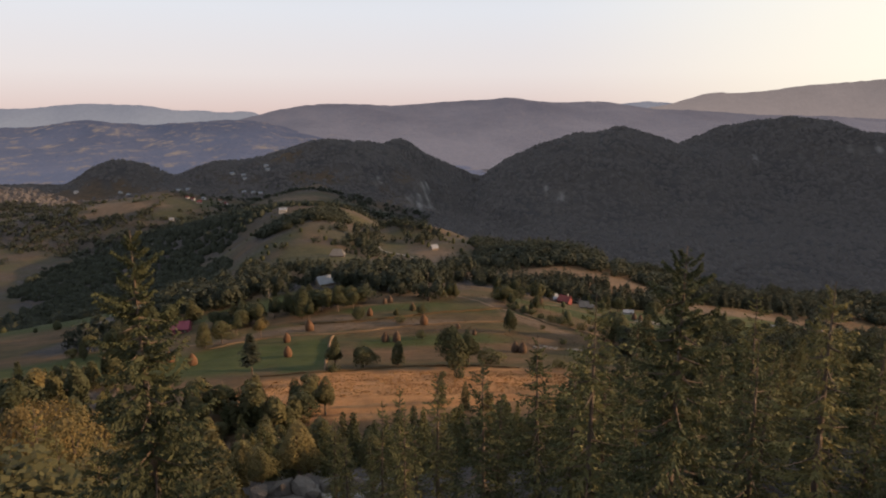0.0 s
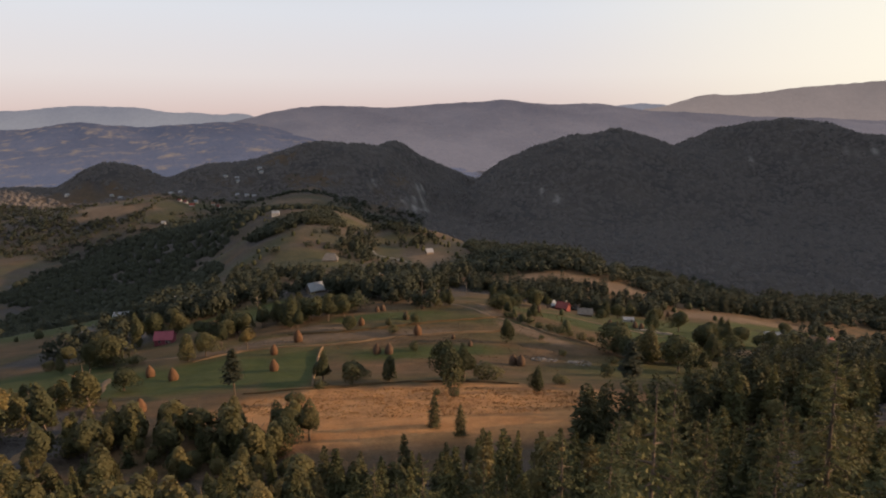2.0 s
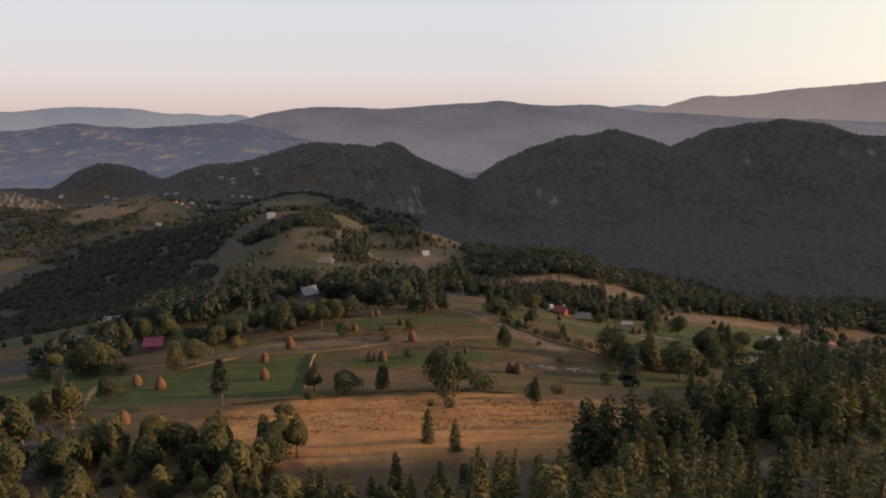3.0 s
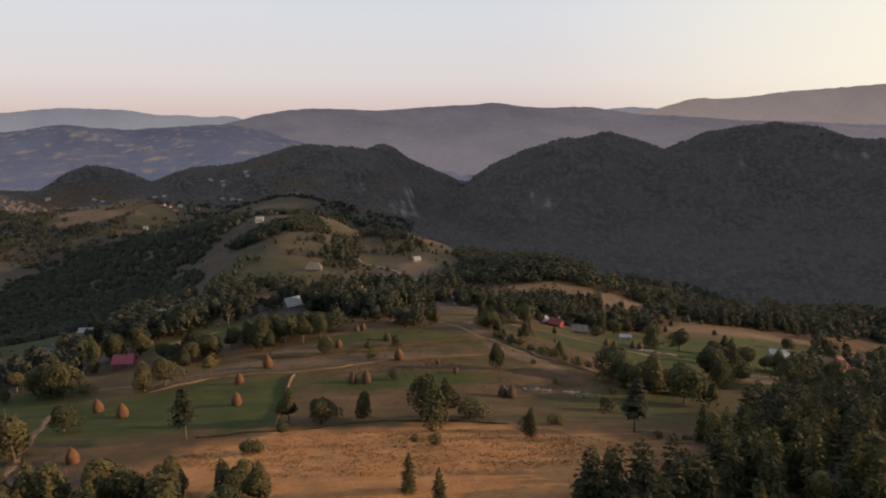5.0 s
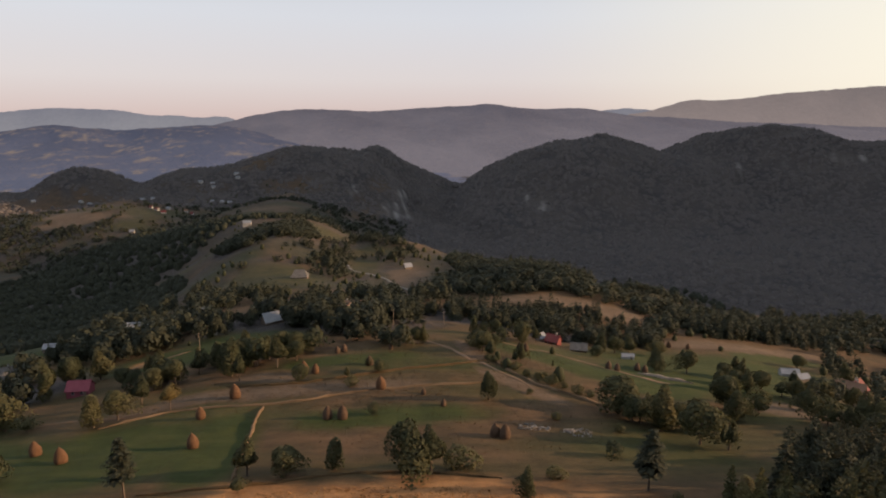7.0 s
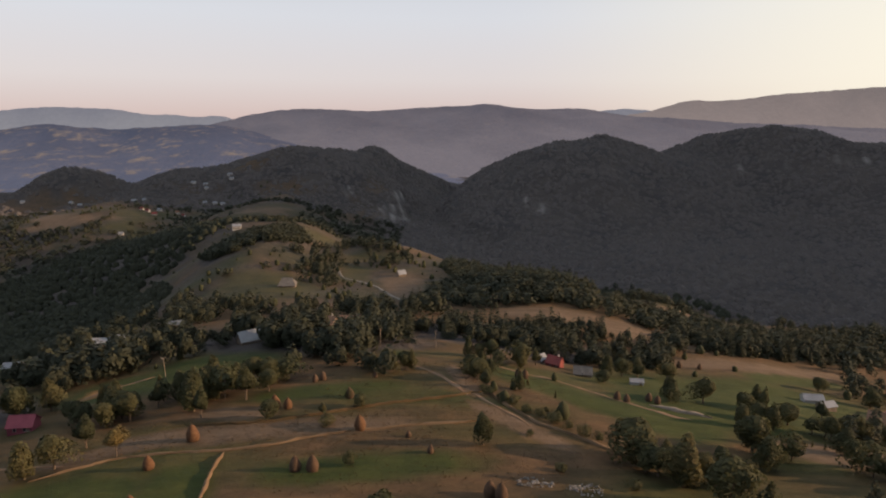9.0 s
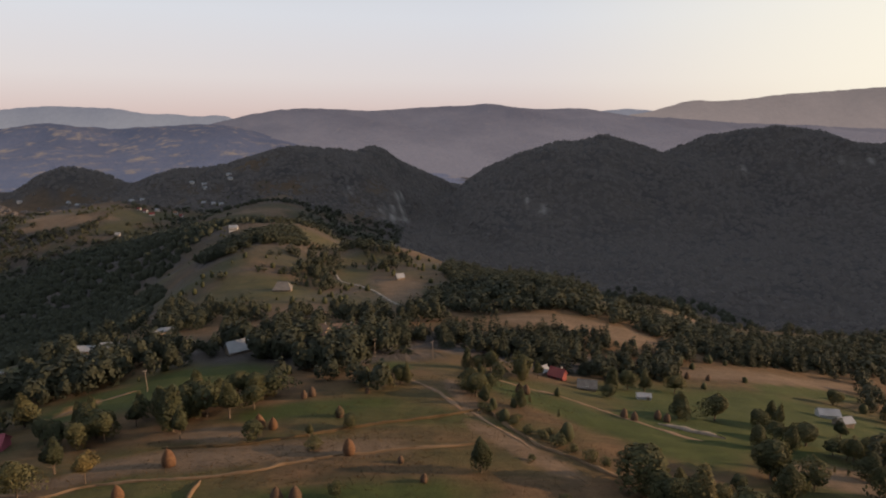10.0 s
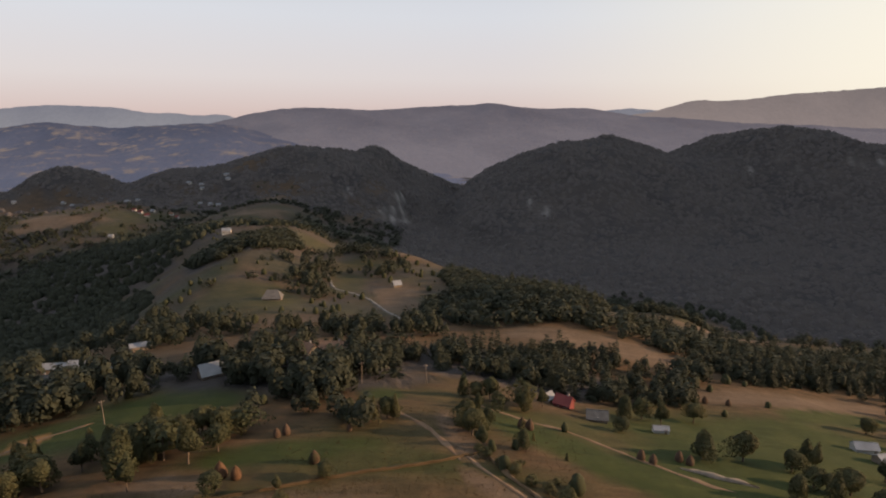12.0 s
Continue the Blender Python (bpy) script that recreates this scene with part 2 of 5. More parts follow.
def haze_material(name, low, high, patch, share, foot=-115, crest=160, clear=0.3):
    """Distance as a plain glowing backdrop: evening air painted in, paler towards the valleys."""
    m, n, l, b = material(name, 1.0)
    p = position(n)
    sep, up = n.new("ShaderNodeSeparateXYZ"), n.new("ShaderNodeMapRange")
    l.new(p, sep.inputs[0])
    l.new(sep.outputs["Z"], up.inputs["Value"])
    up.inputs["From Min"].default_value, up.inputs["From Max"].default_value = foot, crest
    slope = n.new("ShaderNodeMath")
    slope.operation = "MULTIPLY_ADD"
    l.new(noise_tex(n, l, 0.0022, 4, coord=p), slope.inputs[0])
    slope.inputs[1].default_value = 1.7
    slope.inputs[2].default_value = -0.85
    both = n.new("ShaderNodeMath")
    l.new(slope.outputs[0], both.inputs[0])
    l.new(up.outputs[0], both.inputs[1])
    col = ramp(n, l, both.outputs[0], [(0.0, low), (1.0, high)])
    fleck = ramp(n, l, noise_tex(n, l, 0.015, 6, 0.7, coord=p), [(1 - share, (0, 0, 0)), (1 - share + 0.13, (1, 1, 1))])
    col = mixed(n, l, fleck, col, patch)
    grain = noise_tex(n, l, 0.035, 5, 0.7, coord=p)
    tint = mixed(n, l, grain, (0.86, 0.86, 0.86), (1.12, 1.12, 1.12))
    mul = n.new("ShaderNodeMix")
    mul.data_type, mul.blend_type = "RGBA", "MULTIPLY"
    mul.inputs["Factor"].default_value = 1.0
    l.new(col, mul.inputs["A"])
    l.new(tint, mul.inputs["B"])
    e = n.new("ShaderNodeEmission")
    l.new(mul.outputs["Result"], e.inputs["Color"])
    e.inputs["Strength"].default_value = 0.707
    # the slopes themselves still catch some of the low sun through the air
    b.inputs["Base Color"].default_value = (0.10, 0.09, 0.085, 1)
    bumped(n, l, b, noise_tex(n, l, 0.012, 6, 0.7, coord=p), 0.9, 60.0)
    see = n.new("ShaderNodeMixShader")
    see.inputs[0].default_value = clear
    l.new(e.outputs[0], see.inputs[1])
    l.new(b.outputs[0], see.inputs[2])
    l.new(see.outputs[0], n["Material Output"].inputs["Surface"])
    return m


# ---------------------------------------------------------------- the land
XK = np.array([-600, -300, -160, -80, 0, 80, 160, 300, 600.0])
YK = np.array([-80, 40, 88, 122, 180, 250, 340, 480, 640, 820, 1150.0])
LAND = np.array([
    [50, 78, 88, 92, 92, 96, 98, 93, 60],
    [4, 39, 52, 55, 63, 69, 67, 56, 13],
    [-19, 24, 38, 34, 39, 50, 52, 39, 6],
    [-37, 12, 27, 28, 33, 36, 39, 26, 4],
    [-64, -5, 7, 16, 19, 17, 16, 1, -7],
    [-82, -20, -5, 8, 13, 5, -6, -27, -31],
    [-96, -40, -15, -1, -2, -13, -22, -46, -62],
    [-118, -76, -32, -28, -26, -15, -38, -49, -66],
    [-110, -85, -17, -37, -38, -56, -76, -109, -115],
    [-150, -44, -32, -52, -74, -104, -110, -97, -115],
    [-46, -57, -66, -90, -109, -111, -104, -80, -72]
], float)      # heights at those crossings
# hills behind: x, y, top, half widths, turn
HILLS = [
    (322, 1545, 50, 198, 330, -15),
    (493, 1500, 1, 195, 260, 0),
    (651, 1680, 25, 127, 260, 0),
    (822, 1640, 67, 204, 340, 0),
    (1096, 1480, 51, 302, 350, 0),
    (147, 1500, -26, 133, 240, 0),
    (-269, 1530, 28, 176, 260, 10),
    (-182, 1760, 10, 89, 200, 0),
    (-150, 1900, -22, 150, 200, 0),
    (-433, 1530, -3, 180, 240, 0),
    (-290, 1150, -52, 130, 190, 0),
    (-593, 1480, -32, 104, 220, 0),
    (-772, 1430, -10, 118, 120, 0),
    (-1039, 1350, -68, 262, 300, 0),
    (-560, 1180, -64, 260, 240, 0),
    # unseen mountains far to the right, added to shade the valley and far hills
    (1950, 1450, 760, 520, 430, 0),
    (2050, 1900, 760, 480, 300, 0),
    (1880, 745, 440, 300, 185, 0),
    (1900, 1020, 470, 480, 330, 0),
]

# knolls and hollows laid over the land: x, y, rise, half widths, turn
KNOLLS = [(-52, 706, 13, 62, 40, 10), (-116, 702, -10, 26, 50, 0), (222, 468, -8, 52, 34, 0), (-215, 785, 6, 70, 60, 0), (190, 585, 12, 36, 30, 0), (-120, 775, 3, 50, 40, 0), (-60, 800, -14, 60, 50, 0), (-235, 655, 6, 40, 40, 0), (-100, 490, 5, 40, 40, 0), (-250, 540, -8, 50, 60, 10)]
# the line of the gorge through the far hills
GORGE = [(70, 1080), (0, 1230), (-28, 1340), (-22, 1480), (10, 1600), (45, 1720), (60, 1830)]


def beside(line, x, y):
    """How far each place lies from a line of points, along the plan."""
    best = np.full(len(x), 1e9)
    for (ax, ay), (bx, by) in zip(line, line[1:]):
        t = np.clip(((x - ax) * (bx - ax) + (y - ay) * (by - ay)) / ((bx - ax) ** 2 + (by - ay) ** 2), 0, 1)
        best = np.minimum(best, np.hypot(x - ax - t * (bx - ax), y - ay - t * (by - ay)))
    return best


def weights(k, s):
    """Smooth weights of the crossings k for places s."""
    n, s = len(k), np.clip(s, k[0], k[-1])
    i = np.clip(np.searchsorted(k, s, side="right") - 1, 0, n - 2)
    h = k[i + 1] - k[i]
    t, w, r = (s - k[i]) / h, np.zeros((len(s), n)), np.arange(len(s))
    w[r, i] += 2 * t**3 - 3 * t**2 + 1
    w[r, i + 1] += -2 * t**3 + 3 * t**2
    for j, g in ((i, (t**3 - 2 * t**2 + t) * h), (i + 1, (t**3 - t**2) * h)):
        lo, hi = np.maximum(j - 1, 0), np.minimum(j + 1, n - 1)
        d = k[hi] - k[lo]
        np.add.at(w, (r, hi), g / d)
        np.add.at(w, (r, lo), -g / d)
    return w


def ripple(x, y, size, seed):
    """Cheap uneven relief of about that size, -1 to 1."""
    g = np.random.RandomState(seed)
    z = 0
    for k in range(5):
        a, f = g.uniform(0, 6.28), (0.7 + 0.35 * k) * 6.28 / size
        z = z + np.sin(f * (x * np.cos(a) + y * np.sin(a)) + g.uniform(0, 6.28) + 1.3 * np.sin(0.37 * f * (y * np.cos(a) - x * np.sin(a)))) / (1 + 0.5 * k)
    return z / 2.6


def height(x, y):
    x, y = np.asarray(x, float).ravel(), np.asarray(y, float).ravel()
    low = ((weights(YK, y) @ LAND) * weights(XK, x)).sum(1)
    top = 0
    for hx, hy, up, rx, ry, turn in HILLS:
        c, s = math.cos(radians(turn)), math.sin(radians(turn))
        q = ((c * (x - hx) + s * (y - hy)) / rx) ** 2 + ((c * (y - hy) - s * (x - hx)) / ry) ** 2
        top = top + ((up + 115) * np.exp(-0.9 * q**1.15)) ** 3
    far = np.cbrt(top)
    # spurs and gullies run down the far slopes; the gorge cuts through them with steep walls
    far = far * (1 + 0.09 * ripple(x + 0.35 * y, 0.35 * y, 210, 21) + 0.04 * ripple(x, y, 95, 22))
    d = np.clip((beside(GORGE, x, y) - 12 + 9 * ripple(x, y, 70, 23)) / 62, 0, 1)
    far = -115 + far * (d * d * (3 - 2 * d))
    for hx, hy, up, rx, ry, turn in KNOLLS:
        c, s = math.cos(radians(turn)), math.sin(radians(turn))
        low = low + up * np.exp(-((c * (x - hx) + s * (y - hy)) / rx) ** 2 - ((c * (y - hy) - s * (x - hx)) / ry) ** 2)
    f = np.maximum(np.clip((y - 850) / 300, 0, 1), np.clip((x - 1100) / 200, 0, 1))
    f = f * f * (3 - 2 * f)
    z = np.maximum(low * (1 - f) + far * f, -115)
    d = np.hypot(x, y)
    z = z + 0.25 * ripple(x, y, 14, 3) + 0.7 * ripple(x, y, 60, 4) * np.clip((d - 120) / 300, 0, 1)
    z = z + 2.5 * ripple(x, y, 260, 5) * np.clip((y - 900) / 500, 0, 1) + 2 * ripple(x, y, 90, 6) * np.clip((y - 900) / 500, 0, 1)
    return z


def gz(x, y):
    return float(height([x], [y])[0])


# patches of cover: x, y, half widths, turn in degrees
GREEN = [(-47, 178, 8.5, 26, 8), (-72, 176, 26, 22, 12), (-93, 172, 17, 20, 25), (46, 254, 9, 36, 45), (118, 286, 60, 36, 12), (-8, 292, 8, 7, 0), (-73, 284, 26, 13, 6), (-98, 268, 20, 16, 0), (-220, 340, 50, 38, 20), (-124, 736, 24, 22, 0), (-125, 515, 38, 40, 0), (-62, 585, 14, 40, 0), (-500, 1090, 40, 60, 0), (-10, 196, 26, 7, 8), (168, 335, 30, 11, 20), (-25, 245, 26, 7, 10), (88, 172, 10, 4, -10), (98, 258, 46, 30, 20), (72, 232, 16, 12, -30), (-114, 178, 24, 18, 10), (-140, 200, 30, 16, 20)]
DRY = [(-4, 131, 46, 24, -4), (-106, 266, 6, 3, 30)]
PALE = [(-40, 217, 36, 6, 5), (-74, 210, 14, 5, 30), (28, 221, 3.5, 18, 40), (15, 258, 3.5, 18, 12), (88, 396, 50, 13, -14), (160, 352, 52, 9, 12), (210, 515, 9, 52, -5), (-36, 735, 34, 38, 20), (-20, 530, 16, 50, 10), (-590, 1075, 60, 30, 15), (-640, 1110, 40, 30, -10), (-28, 372, 32, 9, -4), (320, 515, 60, 16, -10), (-330, 1250, 60, 26, 10), (262, 706, 42, 14, -10), (112, 215, 16, 10, -20), (-52, 230, 14, 4, -12), (-40, 371, 12, 5, 0), (-283, 1105, 46, 26, 0), (-330, 1020, 36, 30, 10), (225, 556, 52, 8, -3)]
WOODS = [(-168, 672, 44, 66, -22), (-48, 325, 50, 34, 0), (36, 345, 46, 26, -12), (-400, 800, 150, 190, 0), (75, 640, 55, 180, 5), (195, 425, 62, 20, -8), (-238, 460, 46, 120, 8), (-150, 250, 26, 26, 0), (310, 440, 90, 26, 0), (20, 10, 190, 86, 0), (95, 120, 42, 30, 10), (-112, 118, 46, 28, -10), (330, 680, 260, 110, 0), (-330, 560, 110, 110, 0), (420, 820, 420, 100, 0), (-780, 1430, 130, 100, 0), (-269, 1530, 120, 90, 0), (-150, 1800, 200, 160, 0), (-150, 1640, 120, 100, 0), (30, 1980, 200, 160, 0)]
ROCK = [(-88, 1290, 22, 60, 0), (-70, 1330, 14, 70, 0), (-80, 1440, 14, 70, 0), (-176, 1322, 11, 26, 0), (126, 1326, 7, 14, 0), (165, 1245, 9, 12, 0), (190, 1205, 9, 24, 0), (675, 1460, 10, 10, 0), (740, 1418, 12, 10, 0), (850, 1395, 18, 18, 0), (895, 1375, 14, 22, 0), (-12, 46, 7, 4, 0)]


def covered(patches, x, y, soft=0.16):
    """How far each place lies inside any of the patches, 0 to 1, with an uneven edge."""
    best = np.zeros(len(x))
    wob = 0.12 * ripple(x, y, 22, 8) + 0.06 * ripple(x, y, 7, 9) + np.clip((y - 320) / 300, 0, 1) * 0.34 * ripple(x, y, 46, 19)
    for px, py, rx, ry, turn in patches:
        c, s = math.cos(radians(turn)), math.sin(radians(turn))
        u, v = (c * (x - px) + s * (y - py)) / rx, (c * (y - py) - s * (x - px)) / ry
        r = (np.abs(u) ** 2.6 + np.abs(v) ** 2.6) ** (1 / 2.6) + wob
        best = np.maximum(best, np.clip((1 - r) / soft + 0.5, 0, 1))
    return best


def far_woods(x, y):
    """Where the far slopes are wooded: all of the right, clumps on the left plateau, most of the left hills."""
    clump = np.clip((y - 760) / 200, 0, 1) * np.clip(0.45 + 1.4 * ripple(x, y, 240, 12) + 0.7 * ripple(x, y, 80, 13), 0, 1)
    hill = np.clip((y - 1240 - 0.25 * np.clip(-250 - x, 0, 300)) / 90, 0, 1) * np.clip(1.25 + 1.3 * ripple(x, y, 190, 14), 0, 1)
    gully = np.clip((560 - y) / 60, 0, 1) * np.clip((-215 - x) / 40, 0, 1) * np.clip((y - 385) / 40, 0, 1)
    left = np.maximum(np.maximum(np.maximum(clump, hill), np.clip((y - 1560) / 80, 0, 1)), gully)
    right = np.clip((y - 640) / 80, 0, 1)
    f = np.clip((x + 140) / 60, 0, 1) * np.where(x > 60, 1, np.clip((y - 800) / 60, 0, 1))
    return left * (1 - f) + right * f


def mesh_from(name, verts, faces, mats=(), smooth=False):
    me = bpy.data.meshes.new(name)
    verts, faces = np.asarray(verts, np.float32), np.asarray(faces, np.int32)
    me.vertices.add(len(verts))
    me.vertices.foreach_set("co", verts.ravel())
    k = faces.shape[1]
    me.loops.add(faces.size)
    me.loops.foreach_set("vertex_index", faces.ravel())
    me.polygons.add(len(faces))
    me.polygons.foreach_set("loop_start", np.arange(0, faces.size, k, dtype=np.int32))
    me.polygons.foreach_set("loop_total", np.full(len(faces), k, np.int32))
    if smooth:
        me.polygons.foreach_set("use_smooth", np.ones(len(faces), bool))
    for m in mats:
        me.materials.append(m)
    me.update()
    me.validate()
    return me


def build_ground():
    ang = np.radians(np.concatenate([np.arange(-52, 52, 0.36), np.arange(52, 308, 4.0)]))
    rad = np.concatenate([[0.0], np.geomspace(3, 2700, 430), np.geomspace(2800, 4950, 8)])
    a, r = np.meshgrid(ang, rad)
    x, y = (r * np.sin(a)).ravel(), (r * np.cos(a)).ravel()
    z = height(x, y)
    z = np.where(np.hypot(x, y) > 2700, -115, z)
    n, m = len(ang), len(rad)
    i, j = np.meshgrid(np.arange(m - 1), np.arange(n), indexing="ij")
    i, j = i.ravel(), j.ravel()
    q = np.stack([i * n + j, i * n + (j + 1) % n, (i + 1) * n + (j + 1) % n, (i + 1) * n + j], 1)[:, ::-1]
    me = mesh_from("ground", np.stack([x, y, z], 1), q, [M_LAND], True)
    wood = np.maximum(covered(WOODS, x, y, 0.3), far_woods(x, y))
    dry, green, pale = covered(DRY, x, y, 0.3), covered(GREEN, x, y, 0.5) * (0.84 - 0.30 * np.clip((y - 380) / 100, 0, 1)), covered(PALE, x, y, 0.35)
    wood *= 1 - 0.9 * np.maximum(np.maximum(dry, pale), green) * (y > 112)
    # far pasture dulled with the wood floor colour, in place of shade
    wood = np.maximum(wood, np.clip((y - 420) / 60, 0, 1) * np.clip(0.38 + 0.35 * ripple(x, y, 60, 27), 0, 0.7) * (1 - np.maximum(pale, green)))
    green = np.maximum(green, np.clip((y - 420) / 60, 0, 1) * np.clip(0.28 + 0.6 * ripple(x, y, 90, 17), 0.05, 0.6) * np.clip((1250 - y) / 100, 0, 1))
    green = np.maximum(green, np.clip((y - 150) / 20, 0, 1) * np.clip((330 - y) / 30, 0, 1) * np.clip(0.22 + 0.75 * ripple(x, 2.2 * y, 95, 29), 0, 0.6) * (1 - np.maximum(dry, pale)))
    for name, v in (("green", green), ("dry", dry), ("pale", pale), ("wood", wood), ("rock", covered(ROCK, x, y, 0.7) * np.clip(0.1 + 1.5 * ripple(x * 2.2, y * 0.6, 30, 15), 0, 1))):
        at = me.attributes.new(name, "FLOAT", "POINT")
        at.data.foreach_set("value", np.asarray(v, np.float32))
    return tagged(new("ground", me), "rolling grassland with cut green fields, dry orange grass and dark woodland floor", "ground", kind="structure")


ground = build_ground()


def build_range(name, label, dist, deep, crest, mat, seed, apron=1.0):
    """A far range as a real ridge: crest heights by bearing, falling to the plain on both sides."""
    g = np.linspace(-62, 62, 420)
    knots = np.array(crest, float)
    top = np.interp(g, knots[:, 0], knots[:, 1])
    k = np.hanning(9) / np.hanning(9).sum()
    top = np.convolve(np.pad(top, 4, mode="edge"), k, "valid")
    rows = []
    for f in np.linspace(-1, 1, 41):
        d = (dist + f * deep * (apron if f < 0 else 1)) / np.maximum(np.cos(np.radians(g)), 0.5)
        x, y = d * np.sin(np.radians(g)), d * np.cos(np.radians(g))
        fall = (1 - abs(f) ** 1.4)
        z = -115 + (top + 115) * fall + (34 * ripple(x, y, 560, seed) + 15 * ripple(x, y, 190, seed + 1)) * fall * min(1, abs(f) * 4) + 3.0 * ripple(x, y, 70, seed + 2) * fall
        rows.append(np.stack([x, y, z], 1))
    n, m = len(g), len(rows)
    i, j = np.meshgrid(np.arange(m - 1), np.arange(n - 1), indexing="ij")
    i, j = i.ravel(), j.ravel()
    q = np.stack([i * n + j, i * n + j + 1, (i + 1) * n + j + 1, (i + 1) * n + j], 1)
    return tagged(new(name, mesh_from(name, np.concatenate(rows), q, [mat], True)), label, "mountain range", kind="structure")


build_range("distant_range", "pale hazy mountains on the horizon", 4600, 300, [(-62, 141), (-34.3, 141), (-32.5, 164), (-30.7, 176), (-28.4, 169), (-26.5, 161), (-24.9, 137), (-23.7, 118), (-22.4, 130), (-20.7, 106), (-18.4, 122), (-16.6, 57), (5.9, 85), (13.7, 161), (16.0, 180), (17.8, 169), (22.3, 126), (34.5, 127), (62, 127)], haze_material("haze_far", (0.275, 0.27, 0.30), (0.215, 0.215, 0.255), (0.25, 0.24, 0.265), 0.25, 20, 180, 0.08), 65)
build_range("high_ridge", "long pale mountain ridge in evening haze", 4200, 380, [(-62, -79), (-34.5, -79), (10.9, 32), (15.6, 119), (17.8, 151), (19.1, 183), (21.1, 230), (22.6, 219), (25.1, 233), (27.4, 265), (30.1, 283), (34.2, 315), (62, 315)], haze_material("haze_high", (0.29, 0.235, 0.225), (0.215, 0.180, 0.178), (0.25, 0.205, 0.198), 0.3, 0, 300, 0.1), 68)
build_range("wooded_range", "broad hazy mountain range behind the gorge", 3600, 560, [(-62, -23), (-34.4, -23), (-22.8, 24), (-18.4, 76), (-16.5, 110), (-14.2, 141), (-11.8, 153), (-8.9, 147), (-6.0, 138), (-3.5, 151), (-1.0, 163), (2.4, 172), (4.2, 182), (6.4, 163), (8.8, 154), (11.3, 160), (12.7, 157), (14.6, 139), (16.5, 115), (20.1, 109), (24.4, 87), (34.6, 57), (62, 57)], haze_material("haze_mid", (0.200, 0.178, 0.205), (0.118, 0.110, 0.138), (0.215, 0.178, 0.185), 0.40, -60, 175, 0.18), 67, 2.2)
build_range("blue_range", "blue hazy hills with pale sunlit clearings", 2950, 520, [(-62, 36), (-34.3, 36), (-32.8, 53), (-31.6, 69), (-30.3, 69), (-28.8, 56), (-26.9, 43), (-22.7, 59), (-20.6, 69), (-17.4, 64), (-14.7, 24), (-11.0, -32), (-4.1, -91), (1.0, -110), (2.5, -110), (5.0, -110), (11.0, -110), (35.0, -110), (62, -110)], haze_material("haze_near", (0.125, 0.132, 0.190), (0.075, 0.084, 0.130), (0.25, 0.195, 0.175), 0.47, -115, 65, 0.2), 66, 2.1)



# ---------------------------------------------------------------- plants
def part(name, me, parent=None, label=""):
    ob = new(name, me)
    if parent is not None:
        ob.parent = parent
    return tagged(ob, label)


def thing(name, label, category, group="", kind=""):
    return tagged(new(name), label, category, group, kind)


def quads(c, u, v):
    """Vertices and faces of many small four-sided leaves: centres, half lengths, half widths."""
    p = np.stack([c - u, c + 0.15 * u - v, c + u, c + 0.15 * u + v], 1).reshape(-1, 3)
    return p, np.arange(len(p)).reshape(-1, 4)


def tube(rows, sides=6):
    """A bent, tapering round stem along rows of x, y, z, radius, with its end closed."""
    v, f = [], []
    rows = np.asarray(rows, float)
    for k, (x, y, z, r) in enumerate(rows):
        d = rows[min(k + 1, len(rows) - 1), :3] - rows[max(k - 1, 0), :3]
        d = d / (np.linalg.norm(d) + 1e-9)
        a = np.cross(d, (0.3, 0.9, 0.2) if abs(d[2]) > 0.5 else (0, 0, 1.0))
        a = a / np.linalg.norm(a)
        b = np.cross(d, a)
        for s in range(sides):
            w = 6.2832 * s / sides
            v.append(np.array((x, y, z)) + r * (a * math.cos(w) + b * math.sin(w)))
    for k in range(len(rows) - 1):
        for s in range(sides):
            f.append((k * sides + s, k * sides + (s + 1) % sides, (k + 1) * sides + (s + 1) % sides, (k + 1) * sides + s))
    return np.array(v), np.array(f)


def joined(pieces):
    vs, fs, n = [], [], 0
    for v, f in pieces:
        vs.append(v)
        fs.append(f + n)
        n += len(v)
    return np.concatenate(vs), np.concatenate(fs)


def unit(g, n):
    d = g.normal(size=(n, 3))
    return d / np.linalg.norm(d, axis=1)[:, None]


def leaf_set(g, pts, out, size):
    """Leaf clusters at pts, facing roughly outwards with much scatter."""
    n = len(pts)
    nor = out + 0.6 * unit(g, n) + (0, 0, 0.2)
    nor /= np.linalg.norm(nor, axis=1)[:, None]
    u = np.cross(nor, unit(g, n))
    u /= np.linalg.norm(u, axis=1)[:, None] + 1e-9
    v = np.cross(nor, u)
    s = (size * g.uniform(0.55, 1.25, n))[:, None]
    return quads(pts, u * s, v * s * g.uniform(0.5, 0.9, n)[:, None])


def broad_crown(seed, n, size, narrow=1.0, low=0.22, lumps=11):
    """A crown of unit height over its foot: an uneven lumpy dome of leaf clusters, thinner in places."""
    g = np.random.RandomState(seed)
    d, b = unit(g, int(n * 1.25)), unit(g, lumps)
    near = np.exp(-7 * (1 - d @ b.T))
    swell = 0.66 + (near * g.uniform(0.16, 0.46, lumps)).sum(1)
    rad = swell * (0.58 + 0.46 * g.rand(len(d)) ** 0.45)
    thin = (near * g.uniform(0.3, 1.0, lumps)).sum(1) + 0.45 * g.rand(len(d))
    keep = thin > np.quantile(thin, 0.1)
    p = d * rad[:, None]
    p[:, :2] *= (1.06 - 0.30 * p[:, 2:3])
    p, d = p[keep], d[keep]
    p = p / np.abs(p[:, 2]).max() * (0.33 * narrow, 0.33 * narrow, 0.5 * (1 - low))
    p[:, 2] += 1 - 0.5 * (1 - low)
    p[:, 2] = np.maximum(p[:, 2], low * 0.8)
    return leaf_set(g, p, d, size)


